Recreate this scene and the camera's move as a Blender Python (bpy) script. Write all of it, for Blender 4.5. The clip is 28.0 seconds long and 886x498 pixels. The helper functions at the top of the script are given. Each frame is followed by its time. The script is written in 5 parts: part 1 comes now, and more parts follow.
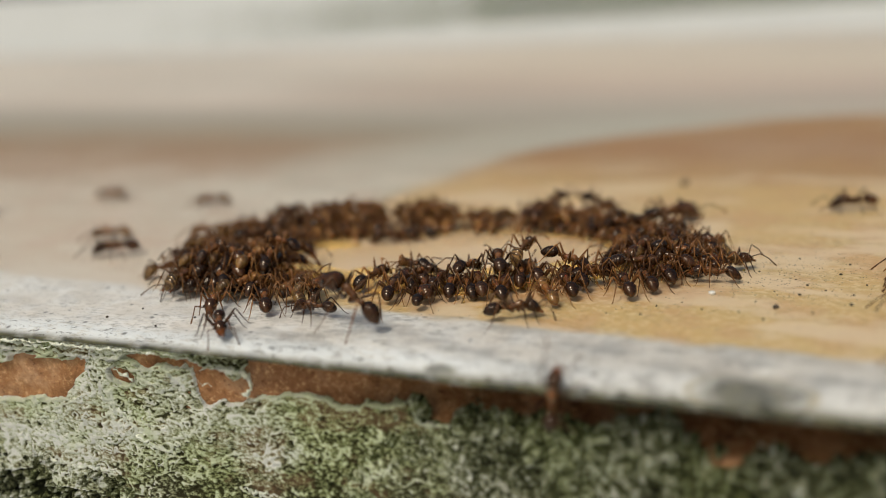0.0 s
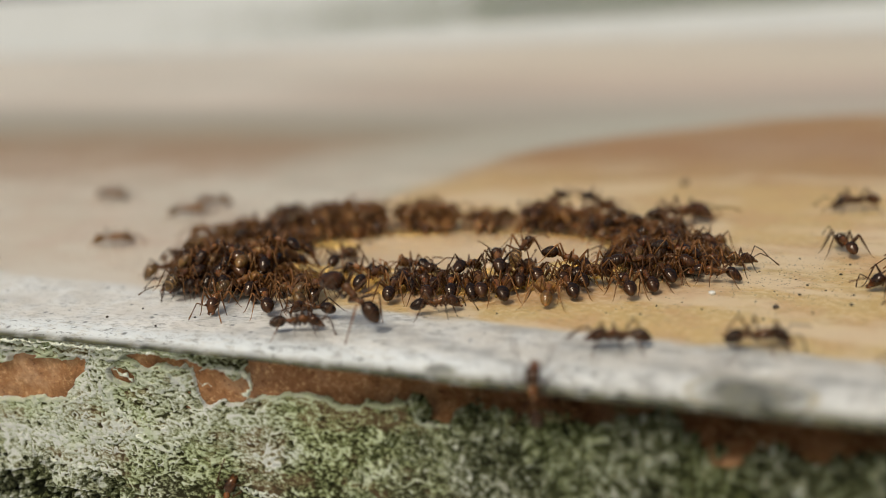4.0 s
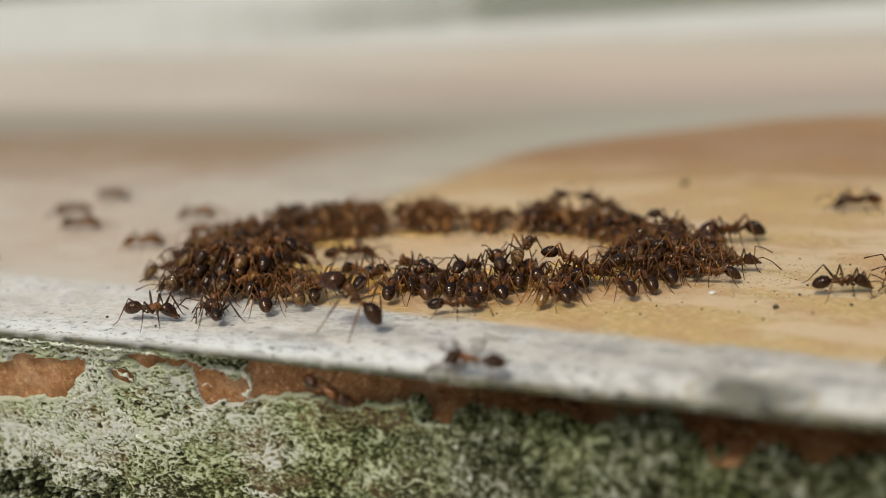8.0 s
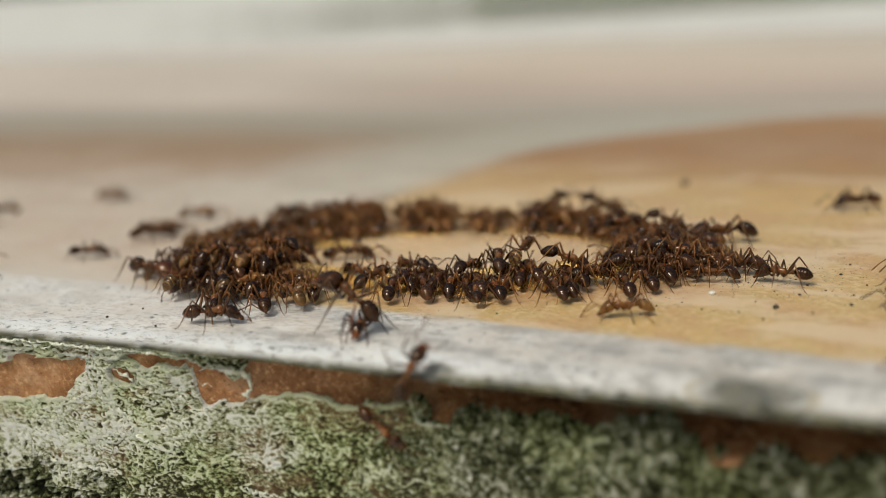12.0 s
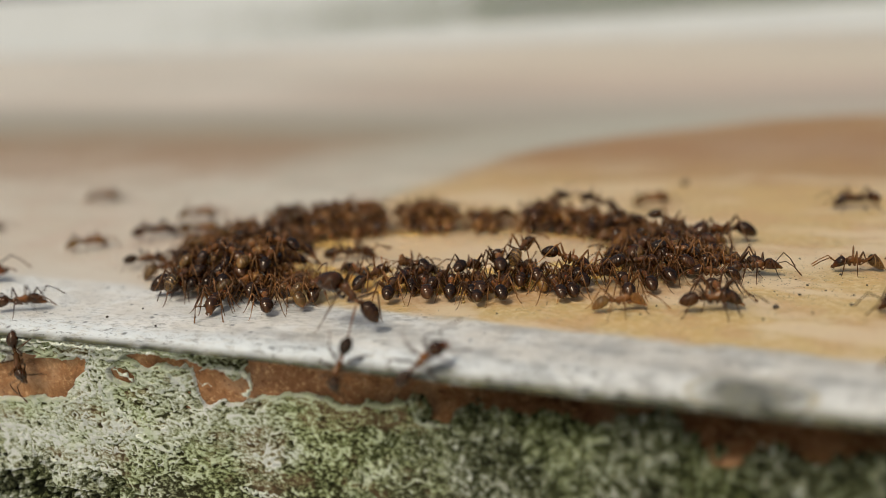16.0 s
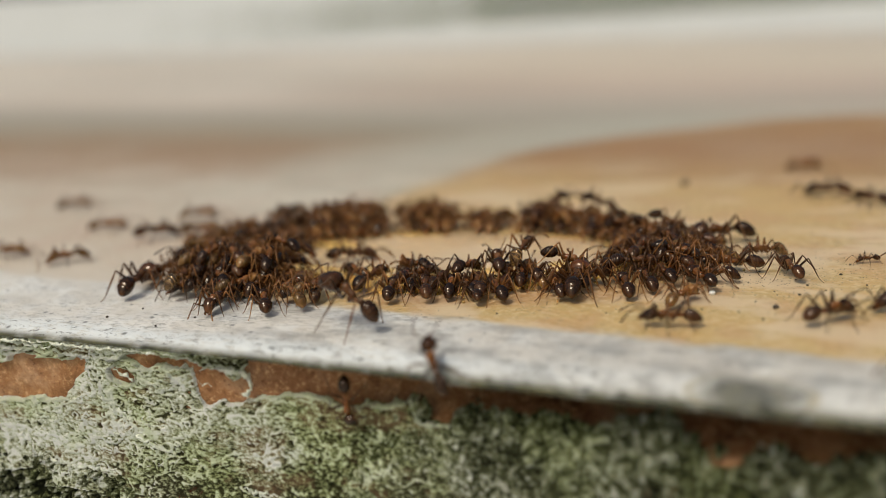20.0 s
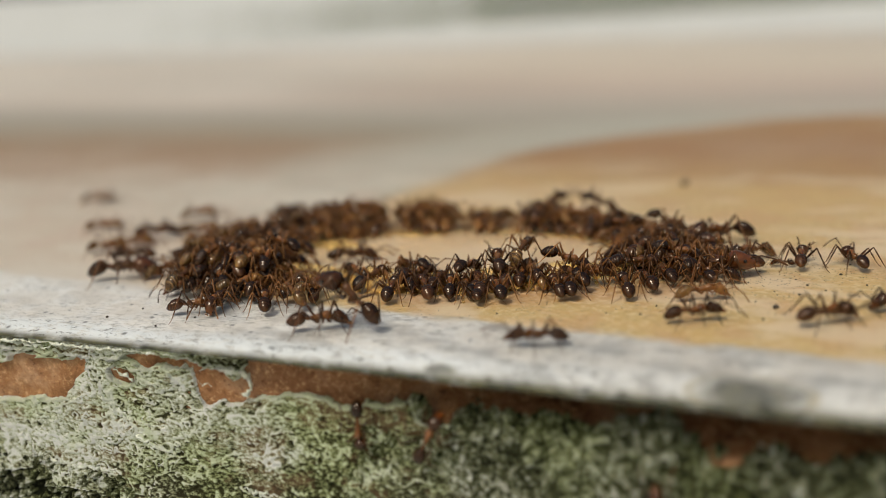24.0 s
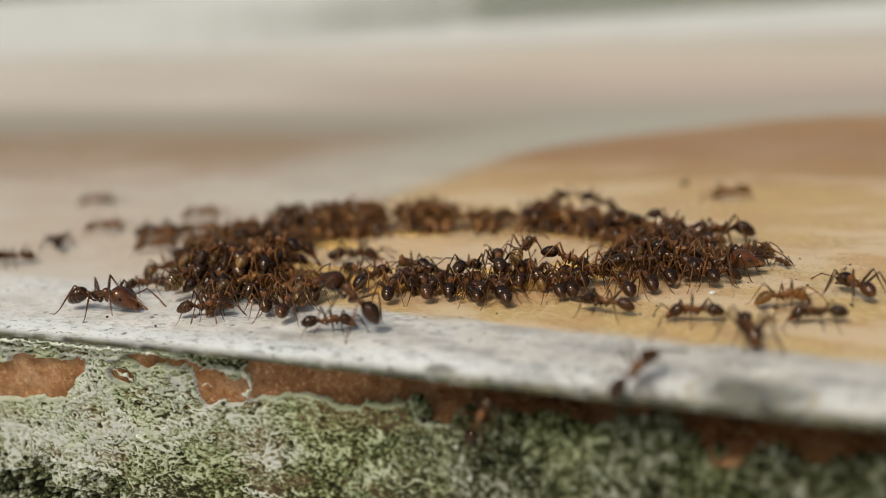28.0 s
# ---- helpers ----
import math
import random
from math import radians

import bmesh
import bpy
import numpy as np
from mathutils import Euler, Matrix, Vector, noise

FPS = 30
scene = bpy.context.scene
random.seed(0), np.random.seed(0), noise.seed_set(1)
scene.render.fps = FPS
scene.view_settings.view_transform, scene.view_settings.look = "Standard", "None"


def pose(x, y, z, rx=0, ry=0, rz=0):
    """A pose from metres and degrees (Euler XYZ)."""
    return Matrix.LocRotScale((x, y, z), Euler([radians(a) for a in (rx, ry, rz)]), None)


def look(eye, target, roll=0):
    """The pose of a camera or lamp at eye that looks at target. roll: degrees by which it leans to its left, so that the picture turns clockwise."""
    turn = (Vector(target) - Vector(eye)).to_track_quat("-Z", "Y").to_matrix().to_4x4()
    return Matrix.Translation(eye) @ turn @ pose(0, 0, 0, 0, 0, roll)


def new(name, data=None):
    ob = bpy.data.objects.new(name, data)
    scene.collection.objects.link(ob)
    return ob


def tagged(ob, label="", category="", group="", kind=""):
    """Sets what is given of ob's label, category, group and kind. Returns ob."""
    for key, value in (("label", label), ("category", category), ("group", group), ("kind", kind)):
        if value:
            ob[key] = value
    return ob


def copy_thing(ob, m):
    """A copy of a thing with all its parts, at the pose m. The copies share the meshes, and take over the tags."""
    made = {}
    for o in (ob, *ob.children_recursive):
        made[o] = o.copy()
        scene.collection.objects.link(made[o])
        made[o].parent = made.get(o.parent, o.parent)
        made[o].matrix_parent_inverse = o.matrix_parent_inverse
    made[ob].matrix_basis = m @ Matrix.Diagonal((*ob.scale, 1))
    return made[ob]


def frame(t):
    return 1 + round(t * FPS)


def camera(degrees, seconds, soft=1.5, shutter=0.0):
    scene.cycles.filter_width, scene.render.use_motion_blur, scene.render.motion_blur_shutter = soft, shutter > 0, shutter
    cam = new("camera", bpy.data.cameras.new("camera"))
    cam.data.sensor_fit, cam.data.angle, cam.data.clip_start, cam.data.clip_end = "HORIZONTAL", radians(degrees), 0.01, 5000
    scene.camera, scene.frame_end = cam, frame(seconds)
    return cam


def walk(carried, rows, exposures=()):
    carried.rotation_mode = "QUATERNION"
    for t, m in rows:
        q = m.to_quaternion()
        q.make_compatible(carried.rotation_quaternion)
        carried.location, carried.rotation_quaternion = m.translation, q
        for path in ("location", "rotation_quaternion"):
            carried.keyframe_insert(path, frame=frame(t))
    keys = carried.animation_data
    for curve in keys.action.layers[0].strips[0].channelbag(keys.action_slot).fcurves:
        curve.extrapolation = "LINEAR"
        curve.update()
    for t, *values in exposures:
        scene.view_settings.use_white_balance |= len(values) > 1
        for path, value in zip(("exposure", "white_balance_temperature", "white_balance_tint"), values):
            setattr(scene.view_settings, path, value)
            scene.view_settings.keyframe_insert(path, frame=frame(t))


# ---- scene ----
# One still macro shot: ants feed round a drop of syrup on a weathered glazed terracotta coping tile.
MM = 0.001


def mm(x, y, z=0.0):
    return Vector((x * MM, y * MM, z * MM))


# ---- camera ----
cam = camera(45, 28.0, soft=0.5, shutter=0.6)
EYE = mm(0, 0, 15.0)
PITCH = radians(14.826)
still = look(EYE, EYE + Vector((0, math.cos(PITCH), -math.sin(PITCH))), -3.5)
walk(cam, [(0.0, still), (28.0, still)], exposures=[(0.0, -0.08, 6850, 6), (28.0, -0.08, 6850, 6)])
cam.data.dof.use_dof = True
cam.data.dof.focus_distance = 49.5 * MM
cam.data.dof.aperture_fstop = 24.0

# ---- light: bright overcast sky ----
sky_world = bpy.data.worlds.new("overcast_sky")
scene.world = sky_world
sky_world.use_nodes = True
wn = sky_world.node_tree.nodes
sky = wn.new("ShaderNodeTexSky")
sky.sky_type = "NISHITA"
sky.sun_disc = False
sky.sun_elevation, sky.sun_rotation = radians(56), radians(217)
sky.air_density, sky.dust_density = 1.6, 6.0
wn["Background"].inputs["Strength"].default_value = 0.072
sky_world.node_tree.links.new(sky.outputs[0], wn["Background"].inputs[0])
sun = new("sun", bpy.data.lights.new("sun", "SUN"))
sun.data.energy, sun.data.angle, sun.data.color = 1.6, radians(15), (1.0, 0.97, 0.92)
sun.matrix_world = look((-0.58, -0.76, 1.4), (0, 0, 0))


# ---- materials ----
class Mat:
    """A node material written as short expressions."""

    def __init__(self, name):
        self.mat = bpy.data.materials.new(name)
        self.mat.use_nodes = True
        self.tree = self.mat.node_tree
        self.bsdf = self.tree.nodes["Principled BSDF"]
        self.co = self.tree.nodes.new("ShaderNodeTexCoord").outputs["Object"]

    def set(self, **kw):
        for key, value in kw.items():
            self.link(value, self.bsdf.inputs[key.replace("_", " ")])
        return self

    def link(self, value, socket):
        if isinstance(value, bpy.types.NodeSocket):
            self.tree.links.new(value, socket)
        elif isinstance(value, tuple) and len(value) == 3 and len(socket.default_value) == 4:
            socket.default_value = (*value, 1)
        else:
            socket.default_value = value

    def math(self, op, a, b=0.0, c=0.0, clamp=False):
        n = self.tree.nodes.new("ShaderNodeMath")
        n.operation, n.use_clamp = op, clamp
        for v, s in zip((a, b, c), n.inputs):
            self.link(v, s)
        return n.outputs[0]

    def vmath(self, op, a, b):
        n = self.tree.nodes.new("ShaderNodeVectorMath")
        n.operation = op
        self.link(a, n.inputs[0])
        self.link(b, n.inputs[1])
        return n.outputs["Value" if op in ("LENGTH", "DISTANCE", "DOT_PRODUCT") else "Vector"]

    def xyz(self, v):
        n = self.tree.nodes.new("ShaderNodeSeparateXYZ")
        self.link(v, n.inputs[0])
        return n.outputs

    def scaled(self, x, y, z):
        return self.vmath("MULTIPLY", self.co, (x, y, z))

    def noise(self, scale, vec=None, detail=4.0, rough=0.55, out="Fac"):
        n = self.tree.nodes.new("ShaderNodeTexNoise")
        self.link(vec or self.co, n.inputs["Vector"])
        n.inputs["Scale"].default_value, n.inputs["Detail"].default_value, n.inputs["Roughness"].default_value = scale, detail, rough
        return n.outputs[out]

    def cells(self, scale, vec=None, feature="F1"):
        n = self.tree.nodes.new("ShaderNodeTexVoronoi")
        n.feature = feature
        self.link(vec or self.co, n.inputs["Vector"])
        n.inputs["Scale"].default_value = scale
        return n.outputs["Distance"]

    def step(self, v, lo, hi, a=0.0, b=1.0):
        n = self.tree.nodes.new("ShaderNodeMapRange")
        n.interpolation_type = "SMOOTHSTEP"
        for x, s in zip((v, lo, hi, a, b), n.inputs):
            self.link(x, s)
        return n.outputs[0]

    def mix(self, f, a, b, blend="MIX"):
        n = self.tree.nodes.new("ShaderNodeMix")
        n.data_type, n.blend_type = "RGBA", blend
        for x, s in ((f, n.inputs[0]), (a, n.inputs[6]), (b, n.inputs[7])):
            self.link(x, s)
        return n.outputs[2]

    def ramp(self, v, *stops):
        n = self.tree.nodes.new("ShaderNodeValToRGB")
        el = n.color_ramp.elements
        while len(el) < len(stops):
            el.new(0.5)
        for e, (p, c) in zip(el, stops):
            e.position, e.color = p, (*c, 1)
        self.link(v, n.inputs[0])
        return n.outputs[0]

    def bump(self, height, strength, distance):
        n = self.tree.nodes.new("ShaderNodeBump")
        n.inputs["Strength"].default_value, n.inputs["Distance"].default_value = strength, distance
        self.link(height, n.inputs["Height"])
        self.link(n.outputs[0], self.bsdf.inputs["Normal"])
        return self

    def chance(self):
        return self.tree.nodes.new("ShaderNodeObjectInfo").outputs["Random"]


def glaze_material():
    """Marbled brown glaze with a worn white border along the lip; local x runs along the edge, y inward (metres)."""
    m = Mat("marbled_glaze")
    p = m.vmath("SCALE", m.co, (0, 0, 0))
    p.node.inputs["Scale"].default_value = 1000.0
    u, w, z = m.xyz(p)
    long = m.vmath("MULTIPLY", p, (0.022, 0.075, 0.075))
    drift = m.math("MULTIPLY", m.math("SUBTRACT", m.noise(1.0, long, 3.0), 0.5), 18.0)
    far = m.step(w, 8.0, 40.0)
    wd = m.math("ADD", w, m.math("MULTIPLY", drift, far))
    # veins across the tile
    veins = m.ramp(m.math("DIVIDE", wd, 170.0),
                   (0.0, (0.66, 0.465, 0.19)), (0.19, (0.62, 0.41, 0.165)), (0.22, (0.45, 0.26, 0.11)), (0.28, (0.40, 0.205, 0.09)), (0.345, (0.44, 0.24, 0.10)), (1.0, (0.52, 0.36, 0.22)))
    pale = m.ramp(m.math("DIVIDE", wd, 170.0),
                  (0.0, (0.76, 0.66, 0.54)), (0.11, (0.64, 0.53, 0.42)), (0.175, (0.53, 0.44, 0.34)), (0.21, (0.40, 0.25, 0.14)), (0.25, (0.36, 0.20, 0.09)), (0.295, (0.37, 0.24, 0.13)),
                  (0.345, (0.42, 0.38, 0.30)), (0.41, (0.52, 0.47, 0.40)), (0.50, (0.62, 0.50, 0.42)), (0.57, (0.74, 0.60, 0.49)), (0.65, (0.86, 0.74, 0.60)), (1.0, (0.88, 0.79, 0.68)))
    pale = m.mix(m.math("MULTIPLY", m.step(u, -30.0, -70.0, 0.0, 0.8), m.step(wd, 68.0, 82.0)), pale, (0.90, 0.82, 0.73))
    bend = m.tree.nodes.new("ShaderNodeFloatCurve")
    m.link(m.math("DIVIDE", w, 80.0, clamp=True), bend.inputs["Value"])
    pts = bend.mapping.curves[0].points
    pts[0].location, pts[1].location = (0.0, 0.15), (1.0, 1.0)
    for a, b in ((0.35, 0.19), (0.54, 0.22), (0.61, 0.25), (0.71, 0.33), (0.79, 0.41), (0.83, 0.52), (0.9, 0.92)):
        pts.new(a, b)
    bend.mapping.update()
    edge_u = m.math("ADD", m.math("MULTIPLY", bend.outputs[0], 100.0), -30.0)
    side = m.math("ADD", m.math("SUBTRACT", u, edge_u), m.math("MULTIPLY", m.math("SUBTRACT", m.noise(0.12, p, 4.0), 0.5), 4.0))
    right = m.step(side, -3.2, 2.4)
    col = m.mix(right, pale, veins)
    blot = m.noise(0.045, m.vmath("MULTIPLY", p, (0.6, 1.3, 1.0)), 4.0, 0.6)
    col = m.mix(m.step(blot, 0.42, 0.62, 0.0, 0.2), col, (0.60, 0.50, 0.40))
    bands = m.noise(1.0, m.vmath("MULTIPLY", m.vmath("ADD", p, (31.0, 0.0, 0.0)), (0.010, 0.085, 0.05)), 4.0, 0.6)
    col = m.mix(m.math("MULTIPLY", m.step(bands, 0.50, 0.62, 0.0, 0.5), m.step(w, 52.0, 72.0)), col, (0.82, 0.67, 0.56))
    col = m.mix(m.math("MULTIPLY", m.step(bands, 0.47, 0.36, 0.0, 0.5), m.step(w, 52.0, 72.0)), col, (0.47, 0.42, 0.36))
    streak = m.math("MULTIPLY", m.math("MULTIPLY", m.step(side, -26.0, -8.0), m.step(side, 0.5, -1.5)), m.math("MULTIPLY", m.step(w, 16.0, 28.0), m.step(w, 78.0, 60.0)))
    col = m.mix(m.math("MULTIPLY", streak, 0.85), col, (0.56, 0.54, 0.46))
    # fine clouding and lengthwise scratches
    fine = m.noise(2.6, p, 6.0, 0.7)
    cloud = m.noise(0.5, m.vmath("MULTIPLY", p, (0.6, 1.6, 1.0)), 5.0, 0.6)
    near = m.step(w, 50.0, 22.0, 0.10, 1.0)
    col = m.mix(m.math("MULTIPLY", m.step(cloud, 0.44, 0.60, 0.0, 0.65), near), col, m.mix(right, (0.72, 0.60, 0.48), (0.70, 0.45, 0.18)))
    col = m.mix(m.math("MULTIPLY", m.step(fine, 0.46, 0.60, 0.0, 0.6), near), col, m.mix(right, (0.84, 0.76, 0.66), (0.86, 0.70, 0.44)))
    grain = m.noise(1.0, m.vmath("MULTIPLY", p, (2.4, 4.6, 4.0)), 6.0, 0.7)
    col = m.mix(m.math("MULTIPLY", m.step(grain, 0.50, 0.64, 0.0, 0.22), near), col, (0.33, 0.19, 0.09))
    rosy = m.noise(0.3, p, 4.0)
    col = m.mix(m.math("MULTIPLY", m.step(rosy, 0.48, 0.60, 0.0, 0.35), near), col, m.mix(right, (0.64, 0.45, 0.35), (0.62, 0.34, 0.19)))
    specks = m.math("MULTIPLY", m.step(m.noise(2.9, m.vmath("MULTIPLY", p, (0.8, 1.5, 1.0)), 5.0, 0.8), 0.575, 0.635), m.step(m.noise(0.3, p), 0.38, 0.52))
    col = m.mix(m.math("MULTIPLY", specks, 0.7), col, (0.09, 0.07, 0.045))
    cream = m.math("MULTIPLY", m.step(m.noise(0.16, m.vmath("MULTIPLY", p, (0.7, 1.5, 1.0)), 5.0, 0.6), 0.48, 0.58, 0.0, 0.75), near)
    col = m.mix(cream, col, m.mix(right, (0.76, 0.68, 0.58), (0.82, 0.65, 0.45)))
    # dried syrup in front of the drop
    v = m.math("SUBTRACT", w, m.math("MULTIPLY_ADD", u, 0.305, 7.03))
    v = m.math("ADD", v, m.math("MULTIPLY", m.math("SUBTRACT", m.noise(0.5, p, 5.0, 0.6), 0.5), 3.0))
    wet = m.math("MULTIPLY", m.math("MULTIPLY", m.step(v, -1.5, 0.3), m.step(v, 3.0, 1.6)), m.math("MULTIPLY", m.step(u, -5.0, -1.0), m.step(u, 14.0, 9.0)))
    col = m.mix(m.math("MULTIPLY", wet, 0.6), col, m.mix(m.step(fine, 0.4, 0.6), (0.56, 0.27, 0.10), (0.68, 0.44, 0.27)))
    # white worn border
    border = m.math("ADD", m.math("ADD", w, m.math("MULTIPLY", u, 0.085)),
                    m.math("MULTIPLY", m.math("SUBTRACT", m.noise(0.45, m.vmath("MULTIPLY", p, (0.6, 1.4, 1.0)), 5.0, 0.65), 0.5), 2.6))
    white = m.step(border, 5.6, 4.6)
    mott = m.noise(1.5, m.vmath("MULTIPLY", p, (0.9, 2.6, 1.6)), 8.0, 0.78)
    paint = m.ramp(mott, (0.31, (0.14, 0.135, 0.125)), (0.375, (0.50, 0.48, 0.45)), (0.43, (0.83, 0.81, 0.76)), (0.50, (0.95, 0.94, 0.92)))
    patch = m.noise(0.34, m.vmath("MULTIPLY", p, (0.7, 1.6, 1.0)), 4.0, 0.6)
    paint = m.mix(m.math("MULTIPLY", m.step(patch, 0.46, 0.58, 0.0, 0.62), m.step(u, -14.0, 2.0, 0.3, 1.0)), paint, (0.36, 0.36, 0.36))
    paint = m.mix(m.step(u, -6.0, 14.0, 0.0, 0.42), paint, (0.46, 0.45, 0.42))
    blots = m.math("MULTIPLY", m.step(m.noise(0.9, m.vmath("MULTIPLY", p, (0.8, 1.2, 1.2)), 5.0, 0.7), 0.50, 0.62, 0.0, 0.6), m.step(u, -13.0, -2.0))
    paint = m.mix(blots, paint, (0.30, 0.30, 0.29))
    lines = m.math("MULTIPLY", m.step(m.noise(1.0, m.vmath("MULTIPLY", p, (0.75, 4.2, 1.0)), 6.0, 0.72), 0.57, 0.65), m.step(m.noise(0.22, p, 3.0), 0.44, 0.58))
    paint = m.mix(m.math("MULTIPLY", lines, 0.75), paint, (0.19, 0.19, 0.185))
    scuff = m.noise(2.6, m.vmath("MULTIPLY", p, (0.8, 1.7, 1.5)), 6.0, 0.75)
    paint = m.mix(m.math("MULTIPLY", m.step(scuff, 0.50, 0.60, 0.0, 0.6), m.step(m.noise(0.4, p, 3.0), 0.40, 0.55)), paint, (0.40, 0.40, 0.39))
    warm = m.noise(0.25, p, 3.0)
    paint = m.mix(m.step(warm, 0.42, 0.7, 0.0, 0.18), paint, (0.74, 0.60, 0.44), "MULTIPLY")
    lip = m.step(w, 1.3, 0.3)
    paint = m.mix(m.math("MULTIPLY", m.step(w, 0.6, 2.0, 0.0, 0.28), m.step(m.noise(0.5, p, 4.0), 0.38, 0.56)), paint, (0.80, 0.73, 0.64))
    paint = m.mix(m.math("MULTIPLY", m.math("MULTIPLY", lip, m.step(u, 0.0, 12.0, 0.8, 0.22)), m.step(mott, 0.40, 0.50, 0.25, 1.0)), paint, (0.85, 0.89, 0.91))
    flecks = m.noise(2.4, m.vmath("MULTIPLY", p, (0.8, 1.9, 1.4)), 6.0, 0.82)
    pits = m.math("MAXIMUM", m.step(m.math("MULTIPLY_ADD", lip, 0.035, flecks), 0.60, 0.64), m.math("MULTIPLY", m.step(m.cells(1.2, p), 0.20, 0.08), m.step(m.noise(0.6, p, 3.0), 0.48, 0.58)))
    paint = m.mix(m.math("MULTIPLY", pits, 0.8), paint, (0.10, 0.105, 0.11))
    # algae in three old chips and under the lip, where painted shade deepens it
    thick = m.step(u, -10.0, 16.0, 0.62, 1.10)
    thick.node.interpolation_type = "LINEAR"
    algae_shade = m.math("MULTIPLY", m.step(m.math("DIVIDE", z, thick), -0.30, -0.72), m.step(m.noise(0.9, p, 4.0), 0.25, 0.5, 0.6, 1.0))
    down = m.math("ADD", w, z)
    for cu, ca, ru, ra, k in ((15.1, -0.1, 2.0, 1.25, 0.78), (3.4, -0.55, 0.9, 0.6, 0.75), (1.2, -0.75, 0.25, 0.25, 0.9), (5.4, -0.75, 0.22, 0.2, 0.9), (10.6, -0.8, 0.22, 0.25, 0.9), (12.6, -0.95, 0.4, 0.28, 0.9)):
        du = m.math("DIVIDE", m.math("SUBTRACT", u, cu), ru)
        da = m.math("DIVIDE", m.math("SUBTRACT", down, ca), ra)
        d = m.math("ADD", m.math("SQRT", m.math("ADD", m.math("MULTIPLY", du, du), m.math("MULTIPLY", da, da))), m.math("MULTIPLY", m.math("SUBTRACT", m.noise(1.3, p, 4.0), 0.5), 0.6))
        algae_shade = m.math("MAXIMUM", algae_shade, m.math("MULTIPLY", m.step(d, 1.2, 0.5), k))
    # the golden rim of the largest chip
    du = m.math("DIVIDE", m.math("SUBTRACT", u, 15.1), 2.0)
    da = m.math("DIVIDE", m.math("ADD", down, 0.1), 1.25)
    d = m.math("SQRT", m.math("ADD", m.math("MULTIPLY", du, du), m.math("MULTIPLY", da, da)))
    rim = m.math("MULTIPLY", m.step(m.math("ABSOLUTE", m.math("SUBTRACT", d, 1.08)), 0.13, 0.03), m.step(m.noise(0.8, p, 3.0), 0.35, 0.55, 0.3, 0.9))
    paint = m.mix(m.math("MULTIPLY", rim, 0.7), paint, (0.40, 0.34, 0.20))
    paint = m.mix(algae_shade, paint, m.ramp(m.noise(1.3, p, 4.0), (0.35, (0.024, 0.026, 0.013)), (0.62, (0.10, 0.095, 0.045))))
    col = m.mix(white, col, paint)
    m.set(Base_Color=col, Roughness=m.step(fine, 0.3, 0.7, 0.30, 0.5), Specular_IOR_Level=0.45)
    relief = m.math("ADD", m.math("MULTIPLY", mott, white), m.math("MULTIPLY", grain, 0.5))
    return m.bump(m.math("SUBTRACT", relief, m.math("MULTIPLY", pits, 0.6)), 0.5, 0.00010).mat


def terracotta_material():
    m = Mat("terracotta")
    n = m.noise(420.0, None, 6.0, 0.65)
    col = m.ramp(n, (0.3, (0.13, 0.058, 0.025)), (0.5, (0.37, 0.18, 0.080)), (0.68, (0.55, 0.35, 0.21)))
    big = m.noise(110.0, None, 3.0)
    col = m.mix(m.step(big, 0.45, 0.65, 0.0, 0.6), col, (0.24, 0.11, 0.055))
    dust = m.step(m.noise(3600.0, None, 5.0, 0.7), 0.54, 0.66, 0.0, 0.8)
    col = m.mix(dust, col, (0.54, 0.31, 0.15))
    sand = m.noise(2100.0, None, 7.0, 0.8)
    col = m.mix(m.step(sand, 0.47, 0.34, 0.0, 0.85), col, (0.14, 0.055, 0.028))
    col = m.mix(m.step(sand, 0.52, 0.64, 0.0, 0.8), col, (0.68, 0.42, 0.23))
    m.set(Base_Color=col, Roughness=0.85, Specular_IOR_Level=0.2)
    return m.bump(m.noise(2600.0, None, 6.0, 0.7), 0.9, 0.00018).mat


def lichen_material(name, dark, mid, light, wet, thin):
    """Crustose growth: height and grain both colour it; low spots painted shaded, tops lit."""
    m = Mat(name)
    tone = m.tree.nodes.new("ShaderNodeAttribute")
    tone.attribute_name = "relief"
    fine = m.noise(1.0, m.scaled(4200.0, 7000.0, 8200.0), 7.0, 0.78)
    cup = m.cells(2300.0)
    some = m.step(m.noise(330.0, None, 3.0), 0.50, 0.60)
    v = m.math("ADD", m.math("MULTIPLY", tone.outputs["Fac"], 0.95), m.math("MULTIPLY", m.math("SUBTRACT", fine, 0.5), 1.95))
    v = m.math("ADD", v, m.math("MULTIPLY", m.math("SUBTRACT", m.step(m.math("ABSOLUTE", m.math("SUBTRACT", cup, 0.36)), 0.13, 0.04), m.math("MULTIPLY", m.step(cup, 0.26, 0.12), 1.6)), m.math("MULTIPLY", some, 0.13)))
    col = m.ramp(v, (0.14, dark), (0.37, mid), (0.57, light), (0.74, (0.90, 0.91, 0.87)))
    big = m.noise(230.0, None, 4.0, 0.6)
    col = m.mix(m.step(big, 0.42, 0.62, 0.0, 0.85), col, wet, "MULTIPLY")
    # sandy clay that shows through the thin crust, in patches drawn out along the wall
    bare = m.math("MULTIPLY", m.step(m.noise(1.0, m.scaled(260.0, 400.0, 620.0), 5.0, 0.65), 0.50, 0.60), m.step(v, 0.75, 0.35))
    col = m.mix(m.math("MULTIPLY", bare, thin), col, (0.36, 0.21, 0.125))
    m.set(Base_Color=col, Roughness=0.9, Specular_IOR_Level=0.15)
    return m.bump(fine, 1.0, 0.00022).mat


